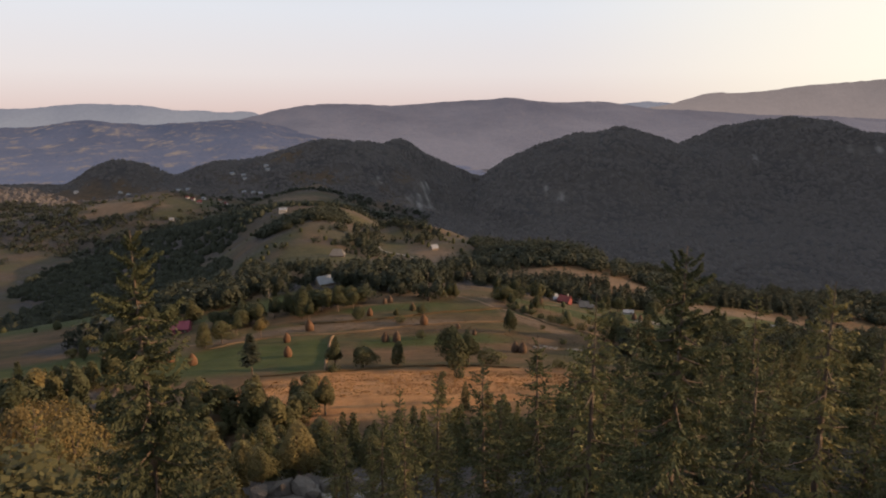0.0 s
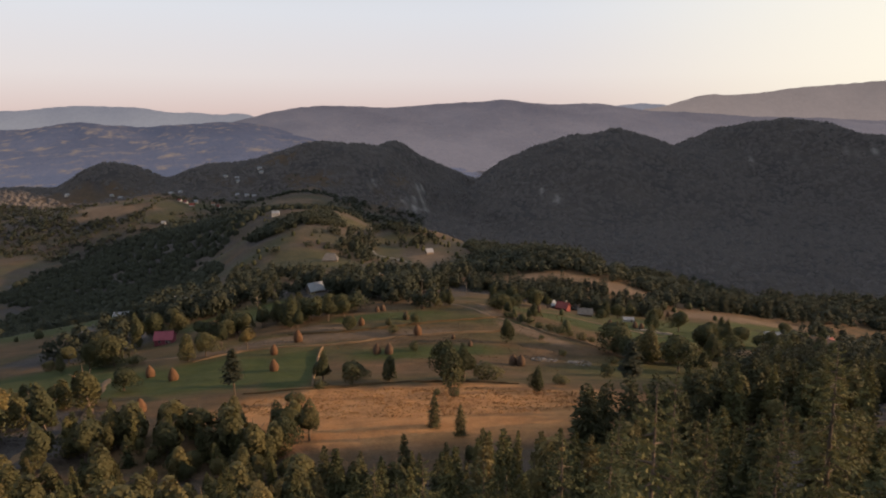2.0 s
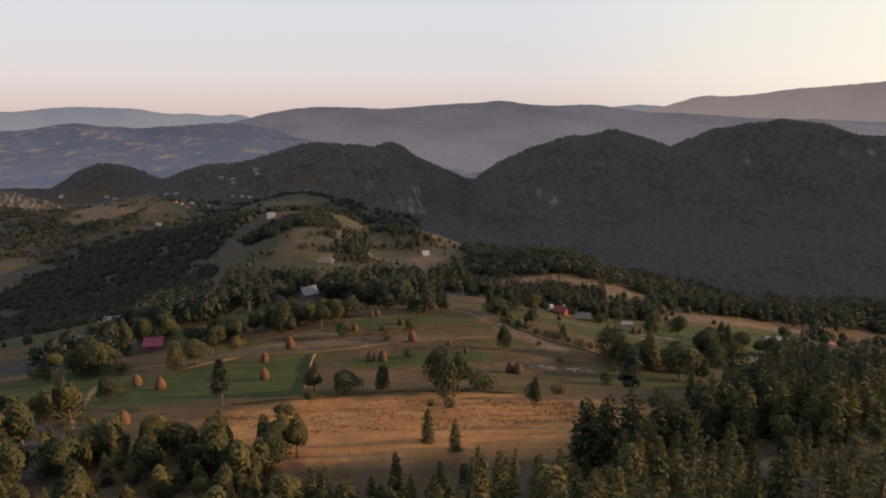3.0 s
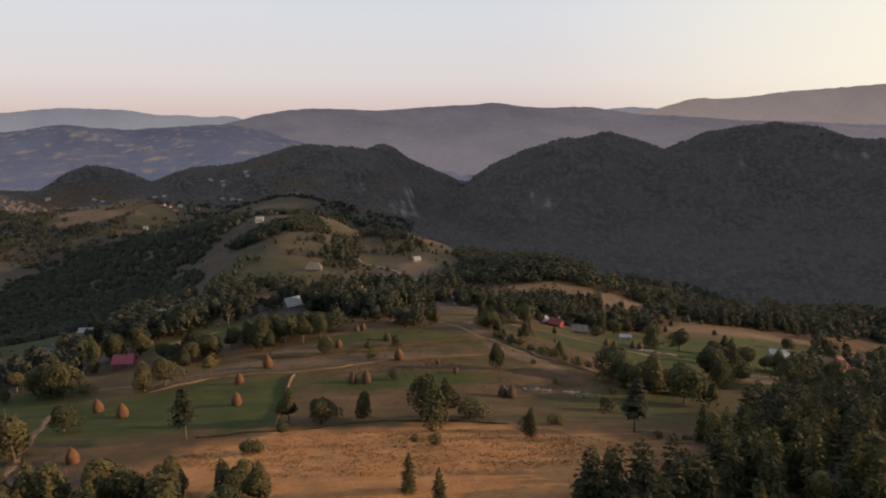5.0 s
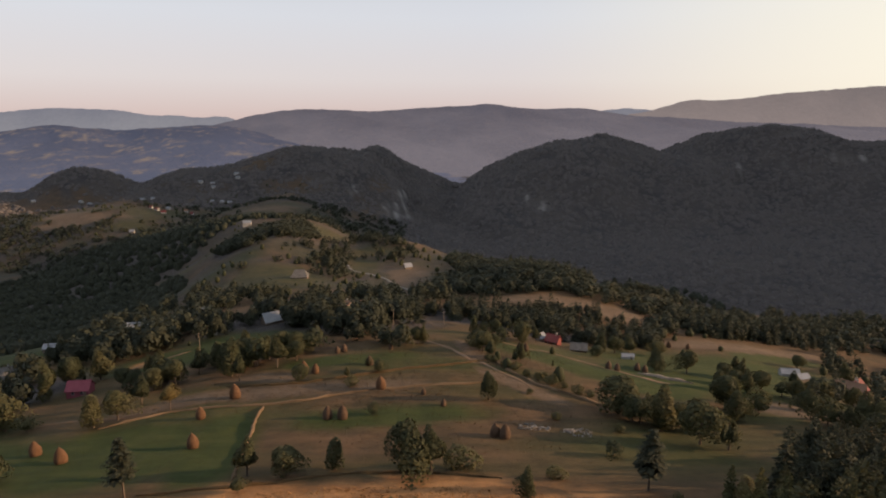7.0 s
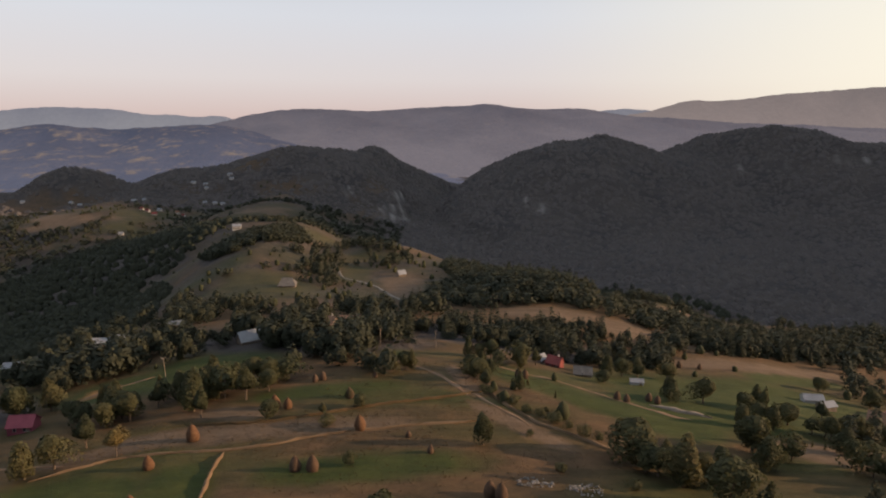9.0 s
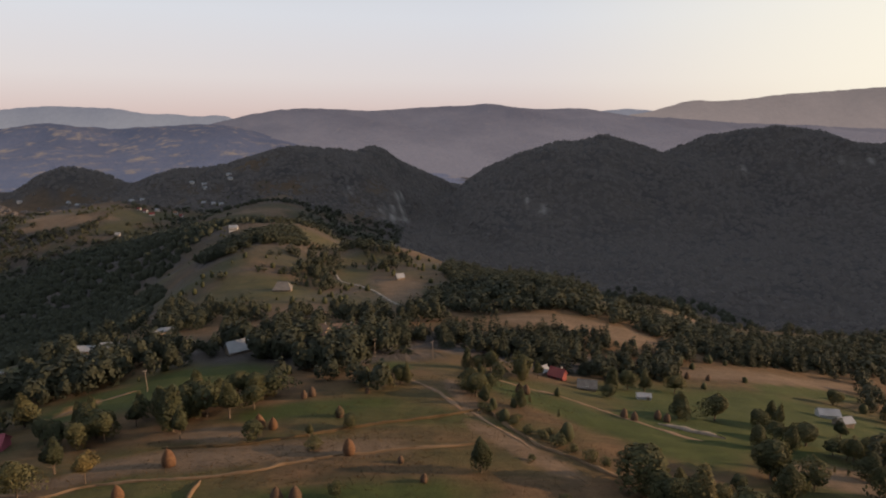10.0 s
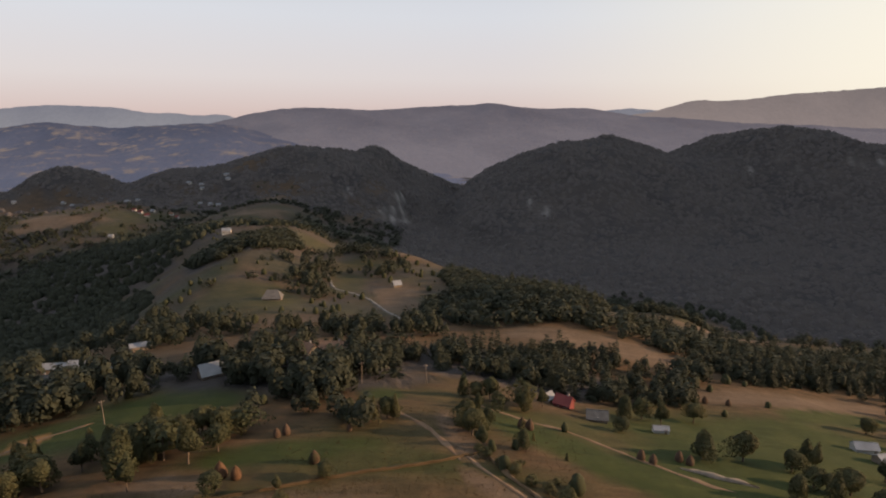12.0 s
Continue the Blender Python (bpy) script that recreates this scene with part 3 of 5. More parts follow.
def broad_trunk(seed, low=0.22):
    g = np.random.RandomState(seed)
    pieces = [tube([(0, 0, -0.06, 0.030), (0.004, 0, 0.02, 0.023), (0.01, 0.006, low, 0.018), (0.0, 0.01, 0.55, 0.011), (0.01, 0, 0.85, 0.003)], 7)]
    for k in range(7):
        a, h = k * 2.4, low * 0.8 + 0.07 * k
        r = 0.24 * g.uniform(0.7, 1)
        pieces.append(tube([(0.005, 0.003, h, 0.009), (0.5 * r * math.cos(a), 0.5 * r * math.sin(a), h + 0.08, 0.006), (r * math.cos(a), r * math.sin(a), h + 0.17, 0.002)], 5))
    return joined(pieces)


def spruce_crown(seed, tall, wide, step, arms, segs, size, bare=0.10, twigs=1, droop=0.35, ragged=0.25, slim=0.28, fill=0.8):
    """Whorls of drooping boughs along a stem, each with fans of needle twigs on both sides, uneven in length."""
    g = np.random.RandomState(seed)
    z = np.arange(bare * tall, tall * 0.985, step)
    z = np.repeat(z, arms) + g.uniform(-0.5, 0.5, len(z) * arms) * step
    f = np.clip(1 - z / tall, 0.0, 1)
    a = g.uniform(0, 6.283, len(z))
    side = 1 + ragged * np.sin(a * 2 + z * 0.9 + seed) * 0.8
    reach = (wide * (f**fill) * np.clip(1.25 - 0.35 * f, 0, 1.2) + 0.10) * g.uniform(1 - 1.6 * ragged, 1.12, len(z)) * side
    cs, us, vs = [], [], []
    for k in range(segs):
        t = (k + 0.6) / segs
        for j in range(twigs):
            tt = np.clip(t + g.uniform(-0.5, 0.5, len(z)) / segs, 0.06, 1.05)
            for s in (-1, 1):
                r = reach * tt
                drop = droop * reach * (tt**1.3) * g.uniform(0.7, 1.3, len(z)) - 0.16 * reach * tt**3.5
                p = np.stack([r * np.cos(a), r * np.sin(a), z - drop], 1)
                fan = a + s * g.uniform(0.35, 1.2, len(z))
                u = np.stack([np.cos(fan), np.sin(fan), g.uniform(-0.75, -0.05, len(z))], 1)
                ln = (size * g.uniform(0.6, 1.3, len(z)) * (0.45 + 0.75 * (1 - tt)) * (0.45 + 0.8 * f))[:, None]
                u = u / np.linalg.norm(u, axis=1)[:, None] * ln
                v = np.cross(u, np.stack([np.cos(a), np.sin(a), g.uniform(0.3, 1.2, len(z))], 1))
                v = v / (np.linalg.norm(v, axis=1)[:, None] + 1e-9) * ln * g.uniform(0.6, 1.2, len(z))[:, None] * slim
                cs.append(p + u * 0.75)
                us.append(u)
                vs.append(v)
    return quads(np.concatenate(cs), np.concatenate(us), np.concatenate(vs))


def bough_crown(seed, tall, wide, step, arms, twigs, needles, size, thick, bare=0.08, ragged=0.3, fill=0.78):
    """A spruce crown: single boughs, rising near the tip and sagging lower down, each hung on both sides with drooping needle twigs."""
    g = np.random.RandomState(seed)
    z = np.arange(bare * tall, tall * 0.99, step)
    z = np.repeat(z, arms) + g.uniform(-0.5, 0.5, len(z) * arms) * step
    n = len(z)
    f = np.clip(1 - z / tall, 0.004, 1)
    a = np.arange(n) * 2.399 + g.uniform(-0.5, 0.5, n)
    reach = (wide * f**fill * (1.2 - 0.3 * f) + 0.08) * g.uniform(1 - 1.5 * ragged, 1.15, n) * (1 + 0.5 * ragged * np.sin(2 * a + 0.8 * z + seed))
    rise = 0.55 - 2.6 * f + g.normal(0, 0.14, n)
    rise = np.maximum(rise, -0.42 + g.normal(0, 0.1, n))

    def along(t):
        return np.stack([reach * t * np.cos(a), reach * t * np.sin(a), z + reach * (rise * t + 0.22 * t**3)], 1)

    cs, us, vs = [], [], []
    for k in range(twigs):
        for s in (-1, 1):
            t = np.clip((k + g.uniform(0.1, 1.0, n)) / twigs, 0.08, 1) ** 0.8
            p = along(t)
            fan = a + s * g.uniform(0.3, 1.15, n) * (1.15 - 0.5 * t)
            fall = g.uniform(-0.9, 0.05, n) * np.clip(f * 4, 0.1, 1)
            ln = size * g.uniform(0.5, 1.2, n) * (1.1 - 0.5 * t) * np.clip(0.10 + reach * 0.55, 0, 1.1)
            w = np.stack([np.cos(fan), np.sin(fan), fall], 1)
            for j in range(needles):
                u = w / np.linalg.norm(w, axis=1)[:, None] * (ln / needles * 0.62)[:, None]
                v = np.cross(u, unit(g, n))
                v *= (thick * g.uniform(0.7, 1.3, n) * (1.15 - 0.4 * j / needles) / (np.linalg.norm(v, axis=1) + 1e-9))[:, None]
                cs.append(p + u * 0.8)
                us.append(u)
                vs.append(v)
                p = p + u * 1.6
                w = w + np.array((0, 0, -0.28))
    # dense shaded twigs close to the stem
    for k in range(2 * needles):
        t = g.uniform(0.03, 0.6, n)
        u = unit(g, n) * (1, 1, 0.6) * (np.clip(0.16 * reach, 0.04, 0.5 / needles) * g.uniform(0.6, 1.2, n))[:, None]
        v = np.cross(u, unit(g, n)) * 0.45
        cs.append(along(t) + g.normal(0, 0.10, (n, 3)))
        us.append(u)
        vs.append(v)
    return quads(np.concatenate(cs), np.concatenate(us), np.concatenate(vs))


def spruce_trunk(seed, tall, thick, boughs=0, wide=2.5):
    g = np.random.RandomState(seed)
    pieces = [tube([(0, 0, -1.2, thick * 1.25), (0, 0, 0.3, thick), (0.03, 0.02, tall * 0.5, thick * 0.6), (0, 0.02, tall * 0.85, thick * 0.2), (0, 0, tall, 0.012)], 8)]
    for k in range(boughs):
        h, a = tall * (0.12 + 0.8 * k / boughs), k * 2.399
        r = wide * (1 - h / tall) ** 0.8 * g.uniform(0.6, 0.95)
        c, s = math.cos(a), math.sin(a)
        pieces.append(tube([(0, 0, h, thick * 0.22), (0.5 * r * c, 0.5 * r * s, h - 0.14 * r, thick * 0.13), (r * c, r * s, h - 0.22 * r, 0.008)], 4))
    return joined(pieces)


def tree(name, trunk, crown, leaf, label, group, smooth=False):
    top = thing(name, label, "tree", group)
    part("trunk", mesh_from("trunk", *trunk, [M_BARK], True), top)
    part("crown", mesh_from("crown", *crown, [leaf]), top)
    return top


stock = []


def kind_of_tree(*args):
    t = tree(*args)
    stock.append(t)
    return t


def plant(model, x, y, tall, wide=None, sink=0.1, group=""):
    """A tree like the model at a place, that tall and that wide over its model's own width."""
    turn = random.uniform(0, 360)
    w = tall if wide is None else wide
    m = pose(x, y, gz(x, y) - sink, random.uniform(-2, 2), random.uniform(-2, 2), turn)
    t = copy_thing(model, m)
    t.scale = (w, w, tall)
    return t


FIELD_TREES, WOOD_TREES, FORE_TREES = "scattered meadow trees", "village and hedgerow trees", "foreground hillside spruces"
broad = [kind_of_tree("broadleaf_tree", broad_trunk(k), broad_crown(k, 1500, 0.031, (0.86, 1.0, 0.74, 0.95)[k % 4], (0.05, 0.10, 0.03, 0.14)[k % 4]), M_LEAF, "olive green broadleaf tree with a rounded crown on the meadow", FIELD_TREES) for k in range(4)]
near_broad = [kind_of_tree("broadleaf_tree", broad_trunk(k), broad_crown(k, 4200, 0.0145, (1.0, 1.2)[k % 2], 0.10, 16), M_FRONT, "olive green young broadleaf tree on the steep wooded slope", FORE_TREES) for k in (80, 81)]
bush = [kind_of_tree("bush", broad_trunk(20 + k, 0.05), broad_crown(20 + k, 480, 0.056, 1.5, 0.02, 8), M_LEAF, "dense low dark green bush standing in grass", FIELD_TREES) for k in range(2)]
egg = kind_of_tree("broadleaf_tree", broad_trunk(32, 0.04), broad_crown(32, 2000, 0.027, 0.95, 0.03, 20), M_LEAF, "dense dark egg-shaped tree standing alone on the meadow", FIELD_TREES)
gold = kind_of_tree("broadleaf_tree", broad_trunk(31), broad_crown(31, 1000, 0.034, 0.95, 0.3), M_GOLD, "small broadleaf tree with yellow autumn leaves", FIELD_TREES)


def small(shape, tall):
    return shape[0] / tall, shape[1]


spruce = [kind_of_tree("spruce_tree", small(spruce_trunk(40 + k, 14.0, 0.2), 14), small(bough_crown(40 + k, 14.0, (2.7, 3.1, 2.4)[k], 0.50, 7, 3, 1, 1.25, 0.17, 0.04), 14), M_SPRUCE, "dark green spruce with drooping boughs on the hillside", FORE_TREES) for k in range(3)]


near_spruce = [kind_of_tree("spruce_tree", small(spruce_trunk(50 + k, 14.0, 0.2, 40, 3), 14), small(bough_crown(50 + k, 14.0, (3.3, 2.8)[k], 0.55, 5, 9, 2, 0.52, 0.05, 0.05), 14), M_NEEDLE, "green spruce with drooping twigs on the steep wooded slope", FORE_TREES) for k in range(2)]
# trees of the sunny slope, its light put into brighter leaf and needle colours
front_broad = [kind_of_tree("broadleaf_tree", broad_trunk(k), broad_crown(k, 900, 0.037, (0.86, 1.05)[k % 2], 0.06), M_FRONT, "yellow green broadleaf tree on the sunny wooded slope", FORE_TREES) for k in (84, 85)]
front_spruce = [kind_of_tree("spruce_tree", small(spruce_trunk(44 + k, 14.0, 0.2), 14), small(bough_crown(44 + k, 14.0, (2.8, 2.4)[k], 0.50, 7, 3, 1, 1.25, 0.17, 0.04), 14), M_NEEDLE, "green spruce with sunlit boughs on the wooded slope", FORE_TREES) for k in range(2)]
lone = kind_of_tree("spruce_tree", small(spruce_trunk(60, 13.0, 0.2, 20, 2.4), 13), small(spruce_crown(60, 13.0, 4.6, 0.42, 9, 5, 0.85, 0.38, 1, 0.16, 0.2, 0.42, 0.75), 13), M_WOODS, "lone dark spruce with a bare lower trunk at the field edge", FIELD_TREES)

# single trees on the meadows: x, y, height, width
BROAD = [(-34, 160, 8.8, 7.5), (-26.4, 159.5, 7.4, 8.4), (-17, 162.4, 7.2, 6.2), (-2, 158.5, 13.2, 9.0), (2.5, 158, 10.5, 8), (-88, 163, 7.8, 8.2), (-86, 198, 9.3, 8.5), (-114, 204.6, 13.0, 11), (-121, 234.7, 14.5, 10), (-120, 246, 14, 10), (-115, 254, 11, 9), (-82, 202.5, 10, 8), (-81, 214, 9.5, 8), (-79, 232, 10.3, 10), (-62, 234, 13, 11), (-60, 249, 11, 9), (-49, 240, 11.3, 9), (-84, 228, 9, 8), (-88, 240, 9, 8), (-92, 232, 8, 7.5), (-75, 241, 8, 7), (-70, 251, 9, 8), (-55, 252, 9, 8), (-44, 246, 8.5, 7.5), (-24, 225, 4.2, 3.6), (-15, 230.5, 4.6, 3.8), (-66, 243, 8, 7), (-98, 237, 8, 7), (-57.5, 228, 9.5, 6.5)]
SLOPE = [(-80.4, 121, 12.5, 9.5), (-84, 141, 13.5, 10), (-60, 115.5, 9.5, 8.5), (-66, 111, 8, 8), (-53, 118, 8, 8), (-47, 115, 9, 9), (-42, 118, 7.5, 7), (-33, 103, 10.5, 8), (-38, 107, 10, 8.5), (-56, 122, 7, 7), (-88, 148, 8, 7), (-50, 108, 9, 8), (-71, 106, 9, 8), (-143, 214, 5, 7), (-95, 128, 9, 9), (-90, 116, 10, 9)]
BROAD_EAST = [(53, 205, 12.6, 14), (59, 191, 12.3, 10), (65, 181.5, 13.2, 11), (70, 178, 7.2, 7), (86, 214, 12.6, 11), (82, 260, 8.5, 9.5), (94, 262, 10.7, 9), (114, 262, 8.7, 7), (112.6, 245, 8.5, 9), (31.6, 249.6, 5.9, 5), (19, 256, 9.4, 8), (21, 249, 6.2, 6), (-38, 225.5, 6.6, 6.5), (112, 218, 7.5, 8), (126, 232, 8.5, 8), (134, 262, 7, 7), (168, 318, 8, 8), (178, 300, 9, 9), (98, 305, 9, 8), (82, 292, 10, 7), (66, 280, 6, 6.5), (72, 298, 9, 8), (79, 302, 9, 8), (44, 296, 7, 6), (106, 259, 8, 8), (113, 265, 9, 6), (104, 246, 7, 7)]
SHRUBS = [(-36.4, 137.7, 3.3, 3.4), (-34.5, 138.6, 2.6, 2.8), (-33, 151, 3.4, 3.2), (-21.6, 219, 3.6, 4.2), (-15, 232, 4.4, 3.8), (-18.8, 238.5, 3, 2.8), (-105, 200, 4, 4.4), (26.2, 154.6, 2.7, 4), (41.9, 171, 3.7, 5), (8.5, 161, 5.2, 7.4), (-0.5, 155.5, 6.5, 7.2), (-13, 197, 3.8, 2.6), (30, 215, 1.8, 2.4), (34, 196, 2.2, 2.6), (48, 188, 2.4, 3.2), (20, 152, 1.2, 2.2), (-4, 141, 1.8, 2.2), (0, 138, 2.6, 2.4), (44, 141, 2.0, 2.2), (49, 140, 1.2, 1.8)]
for k, (x, y, h, w) in enumerate(BROAD + BROAD_EAST):
    plant(broad[k % 4], x, y, h * 1.02, w * 1.42)
for k, (x, y, h, w) in enumerate(SLOPE):
    plant(front_broad[k % 2] if k % 3 else broad[k % 4], x, y, h, w * 1.5)
HEDGE = [(22, 243, 3, 3.5), (25, 239, 2.4, 3), (28, 235, 3.4, 4), (31, 231, 2.6, 3.2), (34.5, 228, 3, 3.6), (38, 224, 3.6, 4), (41, 221, 2.6, 3), (44, 217, 3.2, 3.6), (47, 214, 2.8, 3.4), (20.5, 246.5, 2.2, 3), (37, 232, 1.8, 2.2), (30, 240, 1.6, 2)]

def inside(patch, n, g):
    """n random places inside a patch."""
    px, py, rx, ry, turn = patch
    a, r = g.uniform(0, 6.283, n), np.sqrt(g.rand(n))
    u, v = rx * r * np.cos(a), ry * r * np.sin(a)
    c, s = math.cos(radians(turn)), math.sin(radians(turn))
    return px + c * u - s * v, py + s * u + c * v


ROWS_OF_TREES = [(-86, 240, 36, 9, 12, 24, 9), (-130, 214, 16, 16, 0, 10, 10), (96, 204, 30, 10, -20, 16, 8), (122, 238, 22, 16, 0, 10, 8), (-12, 268, 16, 5, -15, 8, 7), (63, 194, 20, 6, -42, 14, 7), (-55, 258, 26, 6, 10, 12, 8), (30, 292, 16, 10, 0, 8, 8), (20, 270, 8, 12, 0, 8, 6)]
g = np.random.RandomState(12)
for *patch, n, tall in ROWS_OF_TREES:
    for k, (x, y) in enumerate(zip(*inside(patch, n, g))):
        if math.hypot(x + 106, y - 216) < 13 or beside([(-111.5, 236), (-99, 196)], np.array([x]), np.array([y]))[0] < 8:      # open ground below the pink house
            continue
        h = tall * g.uniform(0.55, 1.3)
        plant(broad[k % 4] if k % 4 else bush[k % 2], x, y, h, h * g.uniform(0.8, 1.25))
TRACK = [(-78, 106), (-80, 117), (-78, 127), (-87, 147), (-98, 170), (-104, 184)]
g = np.random.RandomState(31)
for *patch, n, tall in ((-58, 107, 34, 15, 8, 62, 6.8), (-95, 118, 16, 20, 0, 26, 7.5), (-36, 100, 12, 8, 0, 16, 6.0), (-100, 146, 10, 18, -10, 12, 7.0)):
    for k, (x, y) in enumerate(zip(*inside(patch, n, g))):
        if beside(TRACK, np.array([x]), np.array([y]))[0] < 5 or math.hypot(x + 64, y - 98) < 6 or math.hypot(x + 70, y - 136) < 6:
            continue
        h = tall * g.uniform(0.6, 1.25)
        plant((front_broad[k % 2], broad[k % 4], front_spruce[k % 2])[k % 3], x, y, h, h * g.uniform(0.95, 1.3))
for k, (x, y, h, w) in enumerate(SHRUBS + HEDGE):
    plant(bush[k % 2], x, y, h, w * 1.15)
plant(gold, -69.9, 207, 7.6, 9)
plant(egg, 17.6, 208, 10.6, 10.6)
plant(egg, 94, 236, 9.0, 11)
plant(lone, -53.8, 151, 12.6, 13)
plant(lone, 41, 147, 12.0, 14)
plant(broad[2], 18.7, 142.3, 6.6, 6.0)
for x, y, h in ((-3.7, 115.3, 6.5), (1.1, 110.8, 6), (-7.7, 99, 6), (-23.2, 91, 6.5), (33, 262, 4.5), (35.5, 258, 2.6), (42, 246, 2.4), (105, 226, 1.9), (106.7, 223, 1.9), (108.8, 221, 2), (111, 219.3, 1.9), (112.5, 216.5, 2), (92, 222, 6)):
    plant(spruce[2], x, y, h, h * 1.25)


def hero(seed, x, y, top, wide, label):
    """A tall spruce close to the eye: fine twigs, bare boughs, some dead wood."""
    base = gz(x, y) - 0.3
    tall = top - base
    t = tree("spruce_tree", spruce_trunk(seed, tall, 0.19, 110, wide * 0.8), bough_crown(seed, tall, wide, 0.34, 6, 24, 3, 0.40, 0.034), M_NEEDLE, label, FORE_TREES)
    t.matrix_basis = pose(x, y, base, 0, 0, seed * 40)
    return t


hero(3, -7.9, 14.6, 87.2, 3.7, "tall sunlit spruce with ragged drooping boughs and bare leader")
hero(8, 5.6, 14.9, 86.8, 4.0, "tall shaded spruce with sparse drooping boughs and bare trunk")
# spruces close by: x, y, height of the tip
NEAR = [(5.7, 24.6, 82.7), (23.7, 39.1, 79), (18.6, 37, 79.3), (20.5, 33, 77), (1.3, 26.4, 79.4), (4, 27.5, 80), (-1.2, 33.6, 75.4), (-3.7, 36.2, 73.5), (22.3, 29, 79.5), (12.8, 42.5, 76.1), (13, 27, 78), (9.5, 31, 76.5), (15.5, 24, 79.5), (-15.5, 24, 76.5), (-4, 25, 74)]
for k, (x, y, top) in enumerate(NEAR):
    tall = top - gz(x, y)
    plant(near_spruce[k % 2], x, y, tall, tall * random.uniform(0.85, 1.05))

near_gold = kind_of_tree("broadleaf_tree", broad_trunk(83), broad_crown(83, 6000, 0.0115, 1.1, 0.08, 14), M_GOLD, "yellowing broadleaf tree on the wooded slope", FORE_TREES)
for x, y, top in ((-31, 41, 71.0), (-25.5, 37.5, 72.2), (-10.3, 24, 76)):
    plant(near_gold if x < -20 else near_broad[0], x, y, top - gz(x, y), (top - gz(x, y)) * 0.75)

# the wooded hillside in front, over which the camera flies: spruces and broadleaf trees mixed
g = np.random.RandomState(5)
count, front = len(NEAR), [(a, b) for a, b, _ in NEAR]
for k in range(6000):
    y = g.uniform(17, 165)
    x = g.uniform(-1, 1) * (12 + 0.8 * y)
    edge = 107 + 5 * math.sin(x * 0.09)
    if -48 < x < 50 and y > edge:
        continue
    if x <= -48 and y > 108 + (x + 48) * 0.25 or x >= 50 and y > 140 + (x - 50) * 0.25:
        continue
    if abs(x) > 9 + y * 0.80 or math.hypot(x, y) < 20 or (abs(x) < 10 and y < 23) or math.hypot(x + 12, y - 45) < 5:
        continue
    if any((x - a) ** 2 + (y - b) ** 2 < (2.6 if y < 60 else 3.0) ** 2 for a, b in front):
        continue
    bear = x / (y + 4)
    line = 0.535 - 0.04 * min(max((bear - 0.08) / 0.3, 0), 1) + 0.025 * min(max((-bear - 0.1) / 0.2, 0), 1)
    first = 0.52 - 0.19 * min(max((bear + 0.04) / 0.42, 0), 1) + 0.03 * min(max((-bear - 0.2) / 0.2, 0), 1)
    if x > 42 and y > 96:
        line, first = 0.40, 0.33
    room = min(89.8 - line * (y - 8), 90 - first * y) - gz(x, y) + g.uniform(-2.5, 1.4)
    if -0.38 < bear < -0.2 and y < 45:      # open rocks
        room = min(room, 88.5 - 0.68 * y - gz(x, y))
    leafy = g.rand() < (0.5 if x < -6 else 0.12 if y > 55 else 0.0)
    if room < (2.6 if leafy else 4.0):
        continue
    tall = min(g.uniform(7, 13) if leafy else g.uniform(9, 16), room)
    front.append((x, y))
    if leafy:
        plant(near_broad[count % 2] if y < 50 else (front_broad[count % 2] if g.rand() < 0.85 or x > 0 else gold), x, y, tall, max(tall, 5) * g.uniform(0.9, 1.25))
    else:
        plant(near_spruce[count % 2] if y < 46 else (spruce[count % 3] if count % 3 == 0 else front_spruce[count % 2]), x, y, tall, max(tall, 5) * g.uniform(0.85, 1.15))
    count += 1
    if count >= 430:
        break



def scatter(name, label, x, y, tall, wide, shape, mat, seed, category="woodland", sink=0.03):
    """Many small trees as one mass: each a turned, scaled copy of the shape's clusters."""
    g = np.random.RandomState(seed)
    v, f = shape
    n, a = len(x), g.uniform(0, 6.283, len(x))
    z = height(x, y) - sink * tall
    c, s = np.cos(a)[:, None], np.sin(a)[:, None]
    w, h = wide[:, None], tall[:, None]
    p = np.stack([x[:, None] + w * (c * v[:, 0] - s * v[:, 1]), y[:, None] + w * (s * v[:, 0] + c * v[:, 1]), z[:, None] + h * v[:, 2]], 2).reshape(-1, 3)
    q = (f[None] + (np.arange(n) * len(v))[:, None, None]).reshape(-1, 4)
    return tagged(new(name, mesh_from(name, p, q, [mat], True)), label, category, kind="stuff")


# open ground before the buildings: x, y, radius
CLEAR = [(-41, 366, 8), (-40, 372, 8), (-70, 312, 8), (-72, 298, 9), (-111.5, 232, 7), (-110, 224, 5), (-168, 278, 8), (-164, 268, 6), (-183, 333, 7), (-160, 366, 9), (-152, 352, 7), (-143, 350, 7), (-120, 335, 7), (-135, 388, 7), (-132, 378, 6), (-148, 334, 6), (-102, 505, 11), (-43, 336, 6), (-34, 347, 9), (-32, 336, 7), (52, 298, 7), (60, 287, 8), (79, 282, 6), (150, 290, 8), (150, 250, 9), (148, 243, 7), (157, 258, 6), (-8, 292, 12), (-16, 303, 6), (-74, 286, 14)]


